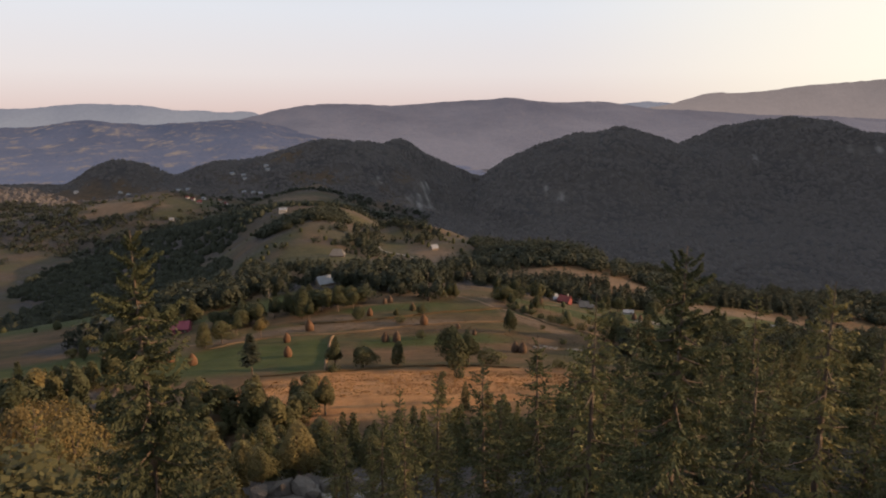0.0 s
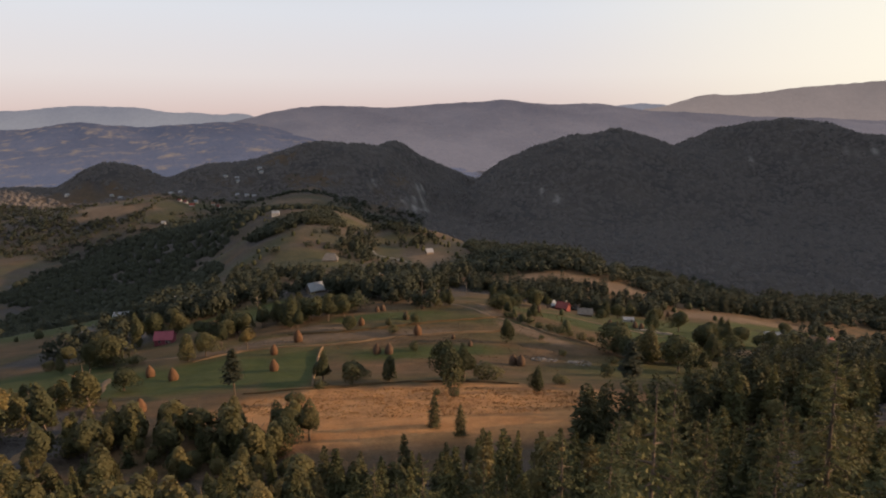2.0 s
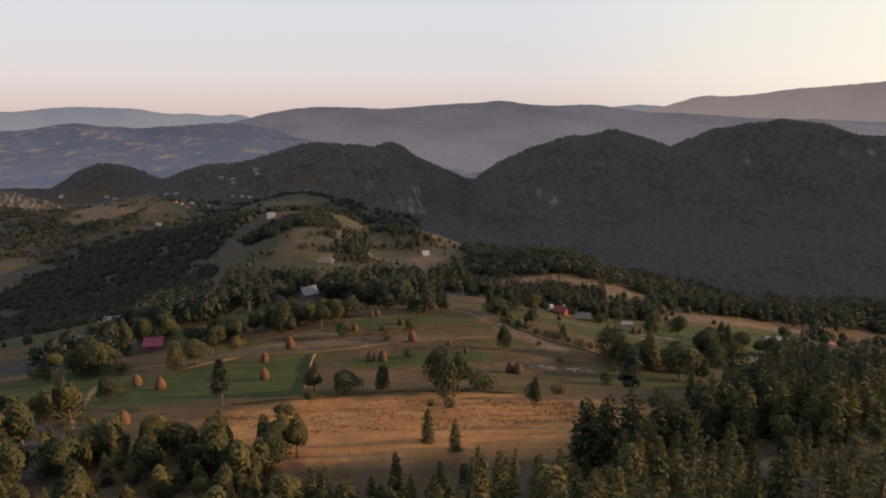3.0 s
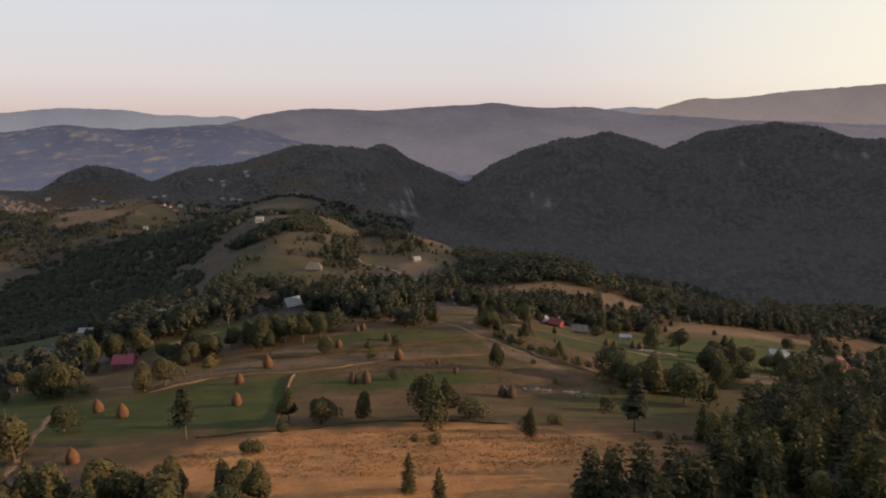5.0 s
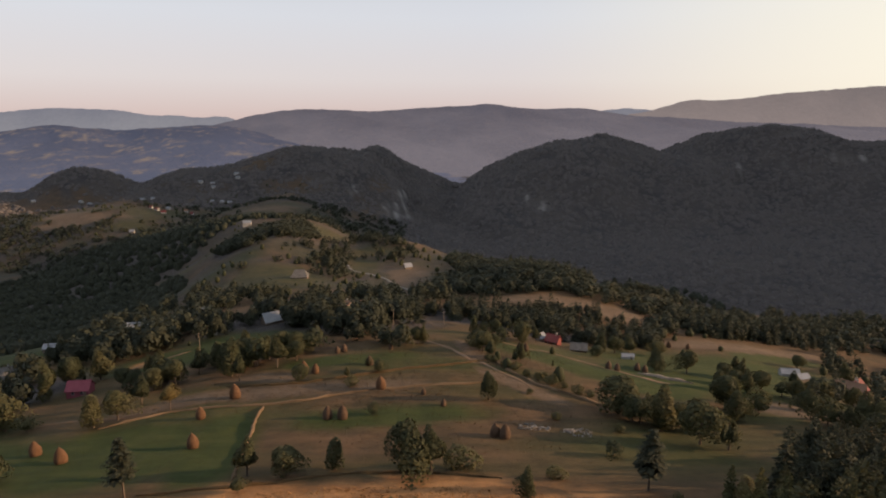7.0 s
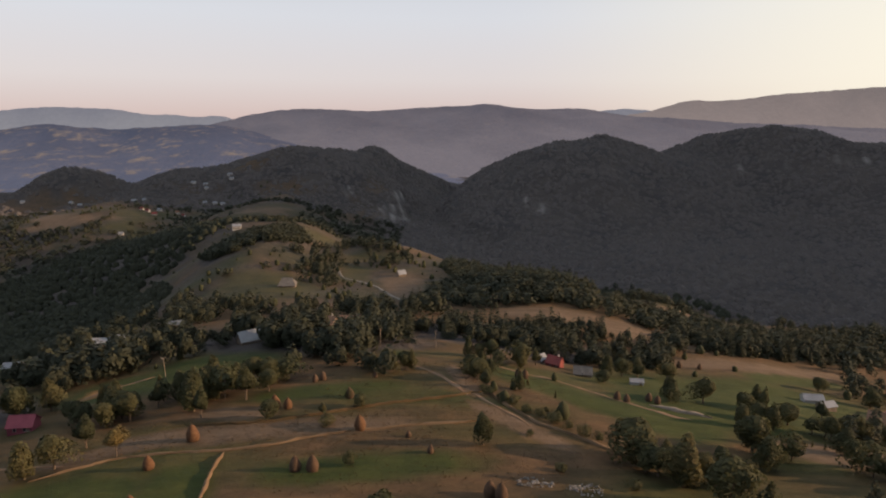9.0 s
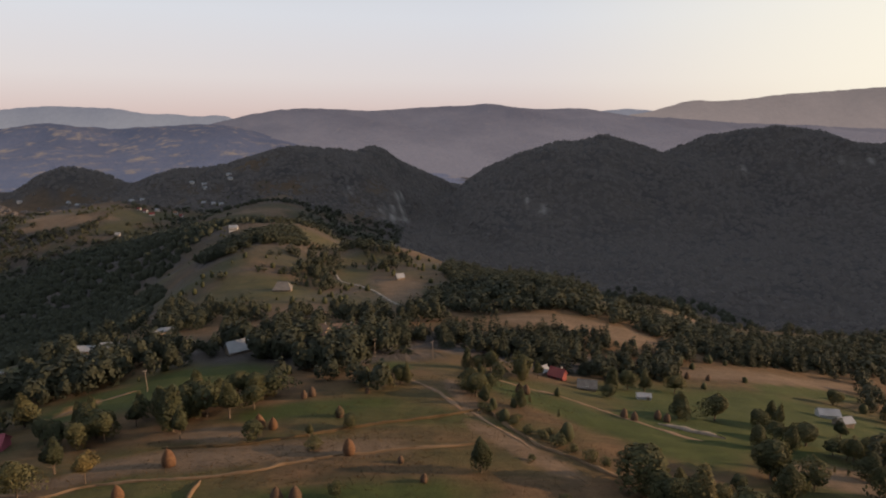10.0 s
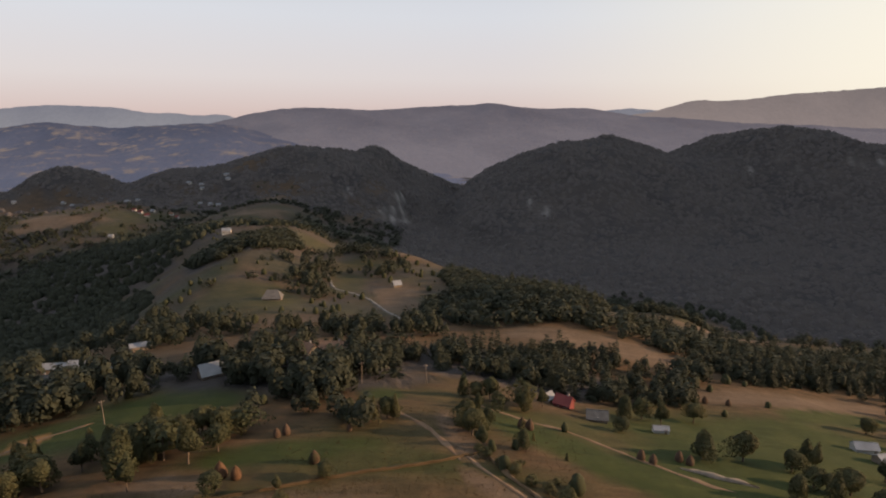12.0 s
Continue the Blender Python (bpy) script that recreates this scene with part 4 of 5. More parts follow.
def wood(name, label, patches, shape, mat, seed, tall, wide, spread=0.42, gaps=-9.0, sink=0.03):
    g = np.random.RandomState(seed)
    xs, ys = [], []
    for *patch, n in patches:
        x, y = inside(patch, n, g)
        xs.append(x)
        ys.append(y)
    x, y = np.concatenate(xs), np.concatenate(ys)
    keep = (np.maximum(np.maximum(covered(DRY, x, y), covered(PALE, x, y)), covered(GREEN, x, y)) < 0.4) & (ripple(x, y, 34, seed) > gaps)
    for cx, cy, r in CLEAR:
        keep &= np.hypot(x - cx, y - cy) > r
    x, y = x[keep], y[keep]
    h = tall * g.uniform(1 - spread, 1 + spread, len(x))
    return scatter(name, label, x, y, h, h * wide * g.uniform(0.8, 1.25, len(x)), shape, mat, seed + 1, sink=sink)


def dome(seed, sides, rings, leaves, size):
    """A far tree: a lumpy rounded mass on the ground with some leaf clusters standing out of it."""
    g = np.random.RandomState(seed)
    a = np.linspace(0, 6.2832, sides, endpoint=False)
    v, f = [], []
    for k in range(rings + 1):
        t = k / rings
        r = 0.34 * (math.cos(1.45 * t) ** 0.6) * (0.85 if k == 0 else 0.03 if k == rings else 1)
        z = 0.02 + 0.96 * math.sin(1.45 * t)
        w = 1 + 0.14 * g.normal(size=sides)
        v.append(np.stack([r * w * np.cos(a), r * w * np.sin(a), z + 0.05 * g.normal(size=sides)], 1))
    for k in range(rings):
        for s in range(sides):
            f.append((k * sides + s, k * sides + (s + 1) % sides, (k + 1) * sides + (s + 1) % sides, (k + 1) * sides + s))
    body = (np.concatenate(v), np.array(f))
    if not leaves:
        return body
    d = unit(g, leaves)
    d[:, 2] = np.abs(d[:, 2])
    return joined([body, leaf_set(g, d * (0.34, 0.34, 0.95), d, size)])


mid_broad = broad_crown(70, 150, 0.080, 1.1, 0.06, 9)
mid_spruce = small(spruce_crown(71, 14.0, 2.8, 1.3, 6, 2, 1.5, 0.04), 14)
far_tree = dome(72, 9, 4, 34, 0.075)
far_crown = dome(75, 7, 2, 24, 0.15)

g = np.random.RandomState(15)
# patches at 46, 30 and 34, 20: unseen trees added to shade the right front
stands = [inside(p, n, g) for *p, n in ((88, 136, 30, 19, 8, 105), (64, 118, 14, 14, 0, 24), (94, 158, 29, 13, 8, 70), (124, 165, 26, 14, 10, 30), (46, 30, 10, 24, -40, 40), (34, 20, 6, 18, -35, 24), (36, 103, 20, 9, 8, 34))]
x, y = (np.concatenate([q[k] for q in stands]) for k in (0, 1))
h = g.uniform(7.0, 11.5, len(x))
stand = small(bough_crown(74, 14.0, 3.0, 0.75, 6, 2, 1, 1.7, 0.24, 0.04), 14)
w = h * g.uniform(0.9, 1.2, len(x))
# one stand in two leaf colours: dark behind, brighter in front for sun
back = y > 128
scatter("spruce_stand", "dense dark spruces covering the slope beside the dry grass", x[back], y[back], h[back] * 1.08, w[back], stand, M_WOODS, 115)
scatter("spruce_stand", "dense sunlit green spruces on the near steep slope, with added unseen shade trees", x[~back], y[~back], h[~back], w[~back], stand, M_SPRUCE, 116)

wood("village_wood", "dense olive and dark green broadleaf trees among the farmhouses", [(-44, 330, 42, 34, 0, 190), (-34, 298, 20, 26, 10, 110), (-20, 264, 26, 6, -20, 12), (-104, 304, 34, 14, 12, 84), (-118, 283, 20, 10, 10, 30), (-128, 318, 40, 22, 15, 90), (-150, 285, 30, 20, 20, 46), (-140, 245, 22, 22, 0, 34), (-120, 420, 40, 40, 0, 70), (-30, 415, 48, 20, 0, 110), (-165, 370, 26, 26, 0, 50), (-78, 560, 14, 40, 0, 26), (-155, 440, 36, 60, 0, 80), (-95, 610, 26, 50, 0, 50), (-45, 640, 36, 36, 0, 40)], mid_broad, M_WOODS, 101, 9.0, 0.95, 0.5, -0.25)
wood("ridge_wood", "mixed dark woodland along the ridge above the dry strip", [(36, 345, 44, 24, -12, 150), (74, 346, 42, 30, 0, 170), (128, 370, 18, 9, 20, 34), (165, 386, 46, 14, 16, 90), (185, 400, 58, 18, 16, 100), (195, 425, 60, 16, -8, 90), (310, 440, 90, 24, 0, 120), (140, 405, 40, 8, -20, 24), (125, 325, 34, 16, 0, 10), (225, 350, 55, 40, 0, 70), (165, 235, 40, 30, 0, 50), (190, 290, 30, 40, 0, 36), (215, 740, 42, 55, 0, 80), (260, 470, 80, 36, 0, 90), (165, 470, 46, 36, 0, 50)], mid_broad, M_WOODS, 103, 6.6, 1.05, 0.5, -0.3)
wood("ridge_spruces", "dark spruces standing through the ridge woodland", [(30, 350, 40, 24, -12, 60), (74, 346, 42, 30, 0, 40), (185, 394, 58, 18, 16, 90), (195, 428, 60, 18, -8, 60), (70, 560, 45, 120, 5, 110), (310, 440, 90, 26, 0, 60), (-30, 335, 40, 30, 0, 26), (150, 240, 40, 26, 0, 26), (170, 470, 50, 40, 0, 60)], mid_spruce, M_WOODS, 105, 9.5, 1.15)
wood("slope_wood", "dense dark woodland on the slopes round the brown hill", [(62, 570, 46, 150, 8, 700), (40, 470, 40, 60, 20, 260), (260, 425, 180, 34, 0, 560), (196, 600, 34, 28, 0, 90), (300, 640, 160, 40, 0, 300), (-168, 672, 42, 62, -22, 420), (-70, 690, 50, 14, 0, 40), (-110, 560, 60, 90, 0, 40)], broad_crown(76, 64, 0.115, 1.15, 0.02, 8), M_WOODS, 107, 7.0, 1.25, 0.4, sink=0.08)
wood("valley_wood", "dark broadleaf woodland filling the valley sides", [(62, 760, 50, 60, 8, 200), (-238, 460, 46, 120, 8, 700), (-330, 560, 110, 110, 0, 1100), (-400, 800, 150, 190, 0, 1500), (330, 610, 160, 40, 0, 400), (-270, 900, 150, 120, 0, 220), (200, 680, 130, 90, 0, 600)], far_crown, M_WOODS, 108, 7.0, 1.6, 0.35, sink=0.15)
wood("pasture_bushes", "small scattered bushes and young trees dotted over the pastures", [(-120, 520, 70, 90, 0, 90), (-30, 600, 40, 110, 0, 60), (-560, 1100, 160, 120, 0, 160), (-220, 340, 60, 50, 0, 40), (-270, 740, 60, 70, 0, 40), (90, 396, 50, 12, -14, 26), (150, 330, 60, 40, 0, 40), (-60, 290, 50, 20, 0, 14), (40, 250, 26, 20, -45, 16), (-350, 1250, 120, 90, 0, 80)], far_tree, M_LEAF, 111, 3.2, 1.1, 0.6)


def tufts(name, label, patches, n, seed, mat, tall):
    """Grass tufts: little fans of blades standing over the land."""
    g = np.random.RandomState(seed)
    p = [patches[k] for k in g.choice(len(patches), 40)]
    xy = np.concatenate([np.stack(inside(q, n // 40, g), 1) for q in p])
    xy = xy[ripple(xy[:, 0], xy[:, 1], 9, seed) > g.uniform(-1, 0.6, len(xy))]
    base = np.column_stack([xy, height(xy[:, 0], xy[:, 1])])
    c = np.repeat(base, 4, 0) + g.normal(size=(4 * len(base), 3)) * (0.22, 0.22, 0.03)
    m, a = len(c), g.uniform(0, 6.283, 4 * len(base))
    h = (tall * g.uniform(0.5, 1.2, m))[:, None]
    u = np.stack([0.35 * np.cos(a), 0.35 * np.sin(a), np.ones(m)], 1) * h * 0.5
    v = np.stack([-np.sin(a), np.cos(a), 0 * a], 1) * g.uniform(0.05, 0.16, m)[:, None]
    return tagged(new(name, mesh_from(name, *quads(c + u * 0.8, u, v), [mat])), label, "grass", kind="stuff")


tufts("dry_grass", "rough tufts of dry orange grass on the sunny slope", [(-6, 136, 43, 15, -4)], 4500, 21, M_STRAW, 0.26)
tufts("meadow_grass", "short tufts of olive meadow grass between the haystacks", [(-40, 215, 50, 14, 0), (10, 205, 50, 34, 0), (10, 250, 40, 30, 0)], 7000, 22, M_TURF, 0.16)
# the forest on the far slopes, thinner where it meets pasture
g = np.random.RandomState(9)
x, y = g.uniform(-1350, 1500, 47000), np.concatenate([g.uniform(640, 1800, 44000), g.uniform(1800, 2150, 3000)])
x[44000:] = g.uniform(-420, 330, 3000)
edge = far_woods(x, y) * (1 - 0.9 * np.maximum(covered(PALE, x, y), covered(GREEN, x, y)))
keep = (edge > 0.15) & (np.abs(x) < 0.78 * y + 60) & (g.rand(47000) < 0.25 + 0.6 * edge) & (covered(ROCK, x, y, 0.5) < 0.5)
x, y = x[keep], y[keep]
h = g.uniform(6.0, 12.5, len(x)) * (1 + 0.25 * ripple(x, y, 120, 24))
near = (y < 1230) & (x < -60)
for name, label, who, shape, mat, wide, sink in (("plateau_thickets", "olive thickets and hedgerow trees dotted over the far plateau", near, broad_crown(78, 26, 0.17, 1.1, 0.02, 6), M_WOODS, 1.15, 0.4), ("mountain_forest", "unbroken forest covering the far slopes and hilltops, greyed by painted haze", ~near, dome(77, 6, 2, 0, 0.1), M_HAZED, 1.9, 0.6)):
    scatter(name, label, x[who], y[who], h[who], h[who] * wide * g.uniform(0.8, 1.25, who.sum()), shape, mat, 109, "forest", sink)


# ---------------------------------------------------------------- haystacks
def lathe(profile, sides, seed, rough):
    """A round body from rows of radius and height, uneven all round."""
    g = np.random.RandomState(seed)
    a = np.linspace(0, 6.2832, sides, endpoint=False)
    v, f = [], []
    off = g.uniform(0, 6.28, 6)
    for k, (r, z) in enumerate(profile):
        w = 1 + rough * (np.sin(3 * a + off[0] + z) + 0.7 * np.sin(5 * a + off[1] - 2 * z) + 0.5 * g.normal(size=sides))
        v.append(np.stack([r * w * np.cos(a), r * w * np.sin(a), np.full(sides, z) + 0.04 * g.normal(size=sides)], 1))
    for k in range(len(profile) - 1):
        for s in range(sides):
            f.append((k * sides + s, k * sides + (s + 1) % sides, (k + 1) * sides + (s + 1) % sides, (k + 1) * sides + s))
    return np.concatenate(v), np.array(f)


def haystack(seed, label, mat):
    top = thing("haystack", label, "haystack", "haystacks on the cut meadows")
    g = np.random.RandomState(seed)
    prof = [(0.02, -0.25), (1.02, -0.2), (1.18, 0.25), (1.30, 0.8), (1.28, 1.4), (1.12, 2.0), (0.86, 2.6), (0.55, 3.1), (0.28, 3.4), (0.05, 3.55)]
    v, f = lathe(prof, 26, seed, 0.022)
    z, a = g.uniform(0.05, 3.3, 420), g.uniform(0, 6.283, 420)
    r = np.interp(z, [p[1] for p in prof], [p[0] for p in prof]) * 1.0
    c = np.stack([r * np.cos(a), r * np.sin(a), z], 1)
    d = np.stack([0.35 * np.cos(a), 0.35 * np.sin(a), -np.ones(420)], 1) * g.uniform(0.12, 0.3, 420)[:, None]
    t = np.stack([-np.sin(a), np.cos(a), 0 * a], 1) * 0.035
    part("hay", mesh_from("hay", *joined([(v, f), quads(c, d, t)]), [mat], True), top)
    part("pole", mesh_from("pole", *tube([(0, 0, 3.2, 0.05), (0.02, 0.01, 3.7, 0.045), (0.04, 0.0, 4.15, 0.03)], 6), [M_BARK], True), top, "weathered wooden stack pole")
    stock.append(top)
    return top


def set_down(model, x, y, size, wide=None, turn=None, sink=0.05):
    w = size if wide is None else wide
    m = pose(x, y, gz(x, y) - sink, random.uniform(-3, 3), random.uniform(-3, 3), random.uniform(0, 360) if turn is None else turn)
    t = copy_thing(model, m)
    t.scale = (w, w, size)
    return t


hay_fresh = [haystack(k, "golden brown haystack round a pole on a cut meadow", M_HAY) for k in (1, 2)]
hay_old = [haystack(k, "weathered grey brown haystack standing on grass", M_HAYOLD) for k in (3, 4)]
HAY = [(-89.3, 180, 1.02), (-79.7, 174, 1.08), (-52.2, 178.5, 1.0), (-58, 198.2, 0.95), (-54, 213.5, 1.2), (-12.8, 216, 1.12), (-38.5, 232.5, 1.1), (-34.8, 231.5, 0.9), (-70.3, 138, 0.95), (-64, 98, 1.0)]
OLD = [(-24.5, 195, 1.0), (-20.7, 195, 1.05), (17.2, 183.6, 0.95), (19.4, 182.2, 1.0), (-18.6, 238.5, 0.9), (-29.5, 255.5, 0.85), (-31.7, 254.2, 0.75), (-13.4, 257.5, 0.6), (33.6, 268, 0.95), (35.7, 267, 0.95), (63.1, 254, 0.85), (65.5, 251.6, 0.8), (73.9, 256, 0.85), (75.8, 253.5, 0.8), (114.7, 334.6, 0.9), (123.5, 333.7, 0.8), (5, 203, 0.6), (-0.5, 212, 0.55)]
for k, (x, y, s) in enumerate(HAY):
    set_down(hay_fresh[k % 2], x, y, s)
for k, (x, y, s) in enumerate(OLD):
    set_down(hay_old[k % 2], x, y, s)


# ---------------------------------------------------------------- buildings
def box(x0, x1, y0, y1, z0, z1, mat, name, bevel=0.0):
    bm = bmesh.new()
    bmesh.ops.create_cube(bm, size=1.0)
    bmesh.ops.transform(bm, matrix=Matrix.Translation(((x0 + x1) / 2, (y0 + y1) / 2, (z0 + z1) / 2)) @ Matrix.Diagonal((x1 - x0, y1 - y0, z1 - z0, 1)), verts=bm.verts)
    if bevel:
        bmesh.ops.bevel(bm, geom=bm.edges[:], offset=bevel, segments=1, affect="EDGES")
    me = bpy.data.meshes.new(name)
    bm.to_mesh(me)
    bm.free()
    me.materials.append(mat)
    return me


def solid(name, verts, faces, mat):
    me = bpy.data.meshes.new(name)
    me.from_pydata(verts, [], faces)
    me.materials.append(mat)
    me.update()
    return me


def slab(name, a, b, c, d, thick, mat):
    """A roof slope: four corners, thickened downwards."""
    p = [Vector(q) for q in (a, b, c, d)]
    n = (p[1] - p[0]).cross(p[3] - p[0]).normalized() * thick
    v = [tuple(q) for q in p] + [tuple(q - n) for q in p]
    return solid(name, v, [(0, 1, 2, 3), (7, 6, 5, 4), (0, 4, 5, 1), (1, 5, 6, 2), (2, 6, 7, 3), (3, 7, 4, 0)], mat)


def house(kind, label, x, y, turn, long, deep, wall, rise, wall_mat, roof_mat, over=0.5, chimney=True, windows=3, hip=0.0, lift=0.0):
    """A farm building: walls with gables, two (or four) roof slopes with eaves, windows, door, chimney."""
    top = thing(kind, label, kind.replace("_", " "))
    top.matrix_basis = pose(x, y, gz(x, y) + lift, 0, 0, turn)
    L, D = long / 2, deep / 2
    h = hip * L
    v = [(-L, -D, -1.6), (L, -D, -1.6), (L, D, -1.6), (-L, D, -1.6), (-L, -D, wall), (L, -D, wall), (L, D, wall), (-L, D, wall), (-L + h, 0, wall + rise - 0.12), (L - h, 0, wall + rise - 0.12)]
    part("wall", solid("wall", v, [(0, 1, 5, 4), (2, 3, 7, 6), (1, 2, 6, 9, 5), (3, 0, 4, 8, 7), (4, 5, 9, 8), (6, 7, 8, 9)], wall_mat), top)
    k = over * rise / D
    e, r = wall - k, wall + rise
    g0 = L + over * 0.7
    part("roof_slope", slab("roof_slope", (-g0, -D - over, e), (g0, -D - over, e), (L - h + 0.7 * over * (h == 0), 0, r), (-L + h - 0.7 * over * (h == 0), 0, r), 0.14, roof_mat), top)
    part("roof_slope", slab("roof_slope", (g0, D + over, e), (-g0, D + over, e), (-L + h - 0.7 * over * (h == 0), 0, r), (L - h + 0.7 * over * (h == 0), 0, r), 0.14, roof_mat), top)
    if h:
        part("roof_end", slab("roof_end", (g0, -D - over, e), (g0, D + over, e), (L - h, 0.02, r), (L - h, -0.02, r), 0.14, roof_mat), top)
        part("roof_end", slab("roof_end", (-g0, D + over, e), (-g0, -D - over, e), (-L + h, -0.02, r), (-L + h, 0.02, r), 0.14, roof_mat), top)
    part("ridge_cap", box(-L + h - 0.3, L - h + 0.3, -0.12, 0.12, r - 0.06, r + 0.07, roof_mat, "ridge_cap", 0.03), top)
    if chimney:
        c = part("chimney", box(L * 0.35, L * 0.35 + 0.55, 0.3, 0.85, wall, r + 0.7, M_PLASTER, "chimney", 0.03), top)
        part("chimney_cap", box(L * 0.35 - 0.08, L * 0.35 + 0.63, 0.22, 0.93, r + 0.7, r + 0.82, M_SHINGLE, "chimney_cap"), c)
    for s in range(windows):
        wx = -L + long * (s + 0.75) / (windows + 0.5)
        w = part("window_frame", box(wx - 0.45, wx + 0.45, -D - 0.05, -D + 0.05, 1.0, 2.1, M_PLASTER if wall_mat is not M_PLASTER else M_WOOD, "window_frame", 0.01), top)
        part("pane", box(wx - 0.36, wx + 0.36, -D - 0.065, -D - 0.04, 1.09, 2.01, M_GLASS, "pane"), w)
    part("door", box(L - 1.5, L - 0.6, -D - 0.06, -D + 0.04, -0.3, 1.85, M_WOOD, "door", 0.02), top)
    return top


house("barn", "timber barn with a large bright zinc roof among trees", -70, 312, 38, 8.2, 5.6, 2.2, 3.0, M_WOOD, M_TIN, 0.6, False, 1)
house("farmhouse", "pink painted farmhouse with a faded pink roof beside dark trees", -111.5, 236, 8, 6.6, 5.2, 2.7, 2.2, M_PINK, M_PINK, 0.5, False, 2)
house("farmhouse", "white farmhouse with a grey shingle roof by the lower meadow", -168, 280, 25, 8.5, 6.5, 2.6, 3.2, M_PLASTER, M_SHINGLE, 0.6, True, 3)
house("shed", "low shed with a bright zinc roof below the field", -183, 335, 10, 7.5, 5, 2.4, 1.6, M_WOOD, M_TIN, 0.4, False, 0)
house("long_barn", "long low barn with a pale zinc roof", -160, 368, 8, 15, 5.5, 2.5, 1.7, M_WOOD, M_TIN, 0.4, False, 0)
house("long_barn", "long low barn with a dull zinc roof", -145, 359, 6, 8.5, 6, 2.6, 1.9, M_WOOD, M_TIN, 0.4, False, 0)
house("shed", "narrow shed with a pale zinc roof among bushes", -121, 342, 14, 9, 4, 2.3, 1.2, M_WOOD, M_TIN, 0.4, False, 0)
house("shed", "shed with a bright zinc roof at the edge of the wood", -135, 392, 30, 9, 4, 2.5, 1.4, M_WOOD, M_TIN, 0.4, False, 0)
house("farmhouse", "small white walled house half hidden by trees", -148, 338, 0, 6, 5, 2.6, 2.2, M_PLASTER, M_SHINGLE, 0.5, True, 2)
house("farmhouse", "old farmhouse with a hipped grey shingle roof on the green hill", -102.5, 509, 5, 12, 9, 2.4, 4.2, M_WOOD, M_SHINGLE, 0.8, False, 3, 0.42)
house("barn", "lone small barn with a white zinc roof on the brown hill", -24, 568.5, 28, 6.5, 5, 2.2, 2.7, M_WOOD, M_TIN, 0.5, False, 0)
house("farmhouse", "brown timber farmhouse with a clay roof near the yard", -43, 341, -35, 9, 6.5, 2.7, 3.0, M_WOOD, M_TILE, 0.5, True, 2)
house("farmhouse", "low building with a long clay tile roof behind trees", -34, 352, -4, 11, 6, 2.5, 1.9, M_PLASTER, M_TILE, 0.5, True, 3)
house("farmhouse", "dark red timber house with a bright red roof below the wood", 52.5, 302.5, -35, 5.6, 4.6, 2.2, 2.1, M_RED, M_RED, 0.5, True, 2)
house("barn", "small barn with a grey zinc roof beside the red house", 47.5, 306, 40, 3.8, 3.4, 2.1, 1.6, M_WOOD, M_TIN, 0.4, False, 1)
house("barn", "low barn with a grey shingle roof beside a round bush", 60.8, 290.5, -12, 6.4, 4.8, 1.9, 1.9, M_WOOD, M_SHINGLE, 0.5, False, 1)
house("shed", "small white roofed shed on the meadow", 79.2, 284.5, -8, 4.6, 3.2, 1.6, 0.7, M_PLASTER, M_TIN, 0.3, False, 0)
house("shed", "shed with a bright zinc roof on the green slope", 150.5, 294, -10, 7, 4.5, 2.2, 1.4, M_PLASTER, M_TIN, 0.4, False, 0)
house("farmhouse", "farmhouse with pale clay tile roof and white gable", 150.5, 256, -38, 9, 7, 2.8, 3.6, M_PLASTER, M_TILE, 0.5, True, 2)
house("farmhouse", "farmhouse with a dark red roof behind the pale one", 158, 264, 40, 8, 6.5, 2.8, 3.2, M_PLASTER, M_RED, 0.5, True, 2)
house("shed", "weathered shed with a zinc roof beside the farmyard", 148, 281.5, 12, 5.5, 4, 2.2, 1.2, M_WOOD, M_TIN, 0.4, False, 0)

# the far village: x, y, length, kind of roof
FAR = [(-575, 1263, 14, 0), (-562, 1277, 12, 0), (-500, 1155, 12, 1), (-482, 1139, 13, 1), (-487, 1172, 12, 0), (-438, 1153, 10, 1), (-505, 1380, 14, 0), (-474, 1364, 13, 0), (-465, 1343, 11, 0), (-433, 1396, 15, 0), (-424, 1376, 13, 0), (-446, 1279, 12, 0), (-426, 1277, 12, 0), (-411, 1275, 12, 0), (-448, 985, 11, 0), (-474, 1006, 10, 0), (-722, 1309, 13, 0), (-702, 1304, 13, 0), (-819, 1311, 12, 0), (-515, 1165, 10, 1), (-455, 1170, 10, 2)]
for x, y, n, r in FAR:
    n = n * 0.66
    house("cottage", ("distant white cottage with a pale zinc roof", "distant cottage with a red tile roof", "distant cottage with a brown tile roof")[r], x, y, random.uniform(-30, 30), n, n * 0.65, 2.6, 2.4, M_PLASTER, (M_TIN, M_RED, M_TILE)[r], 0.5, False, 2, 0.0, 0.4)
house("farmhouse", "large white two storey house on the far slope", -219, 762, 10, 9, 6, 4.2, 1.8, M_PLASTER, M_TIN, 0.5, True, 4)


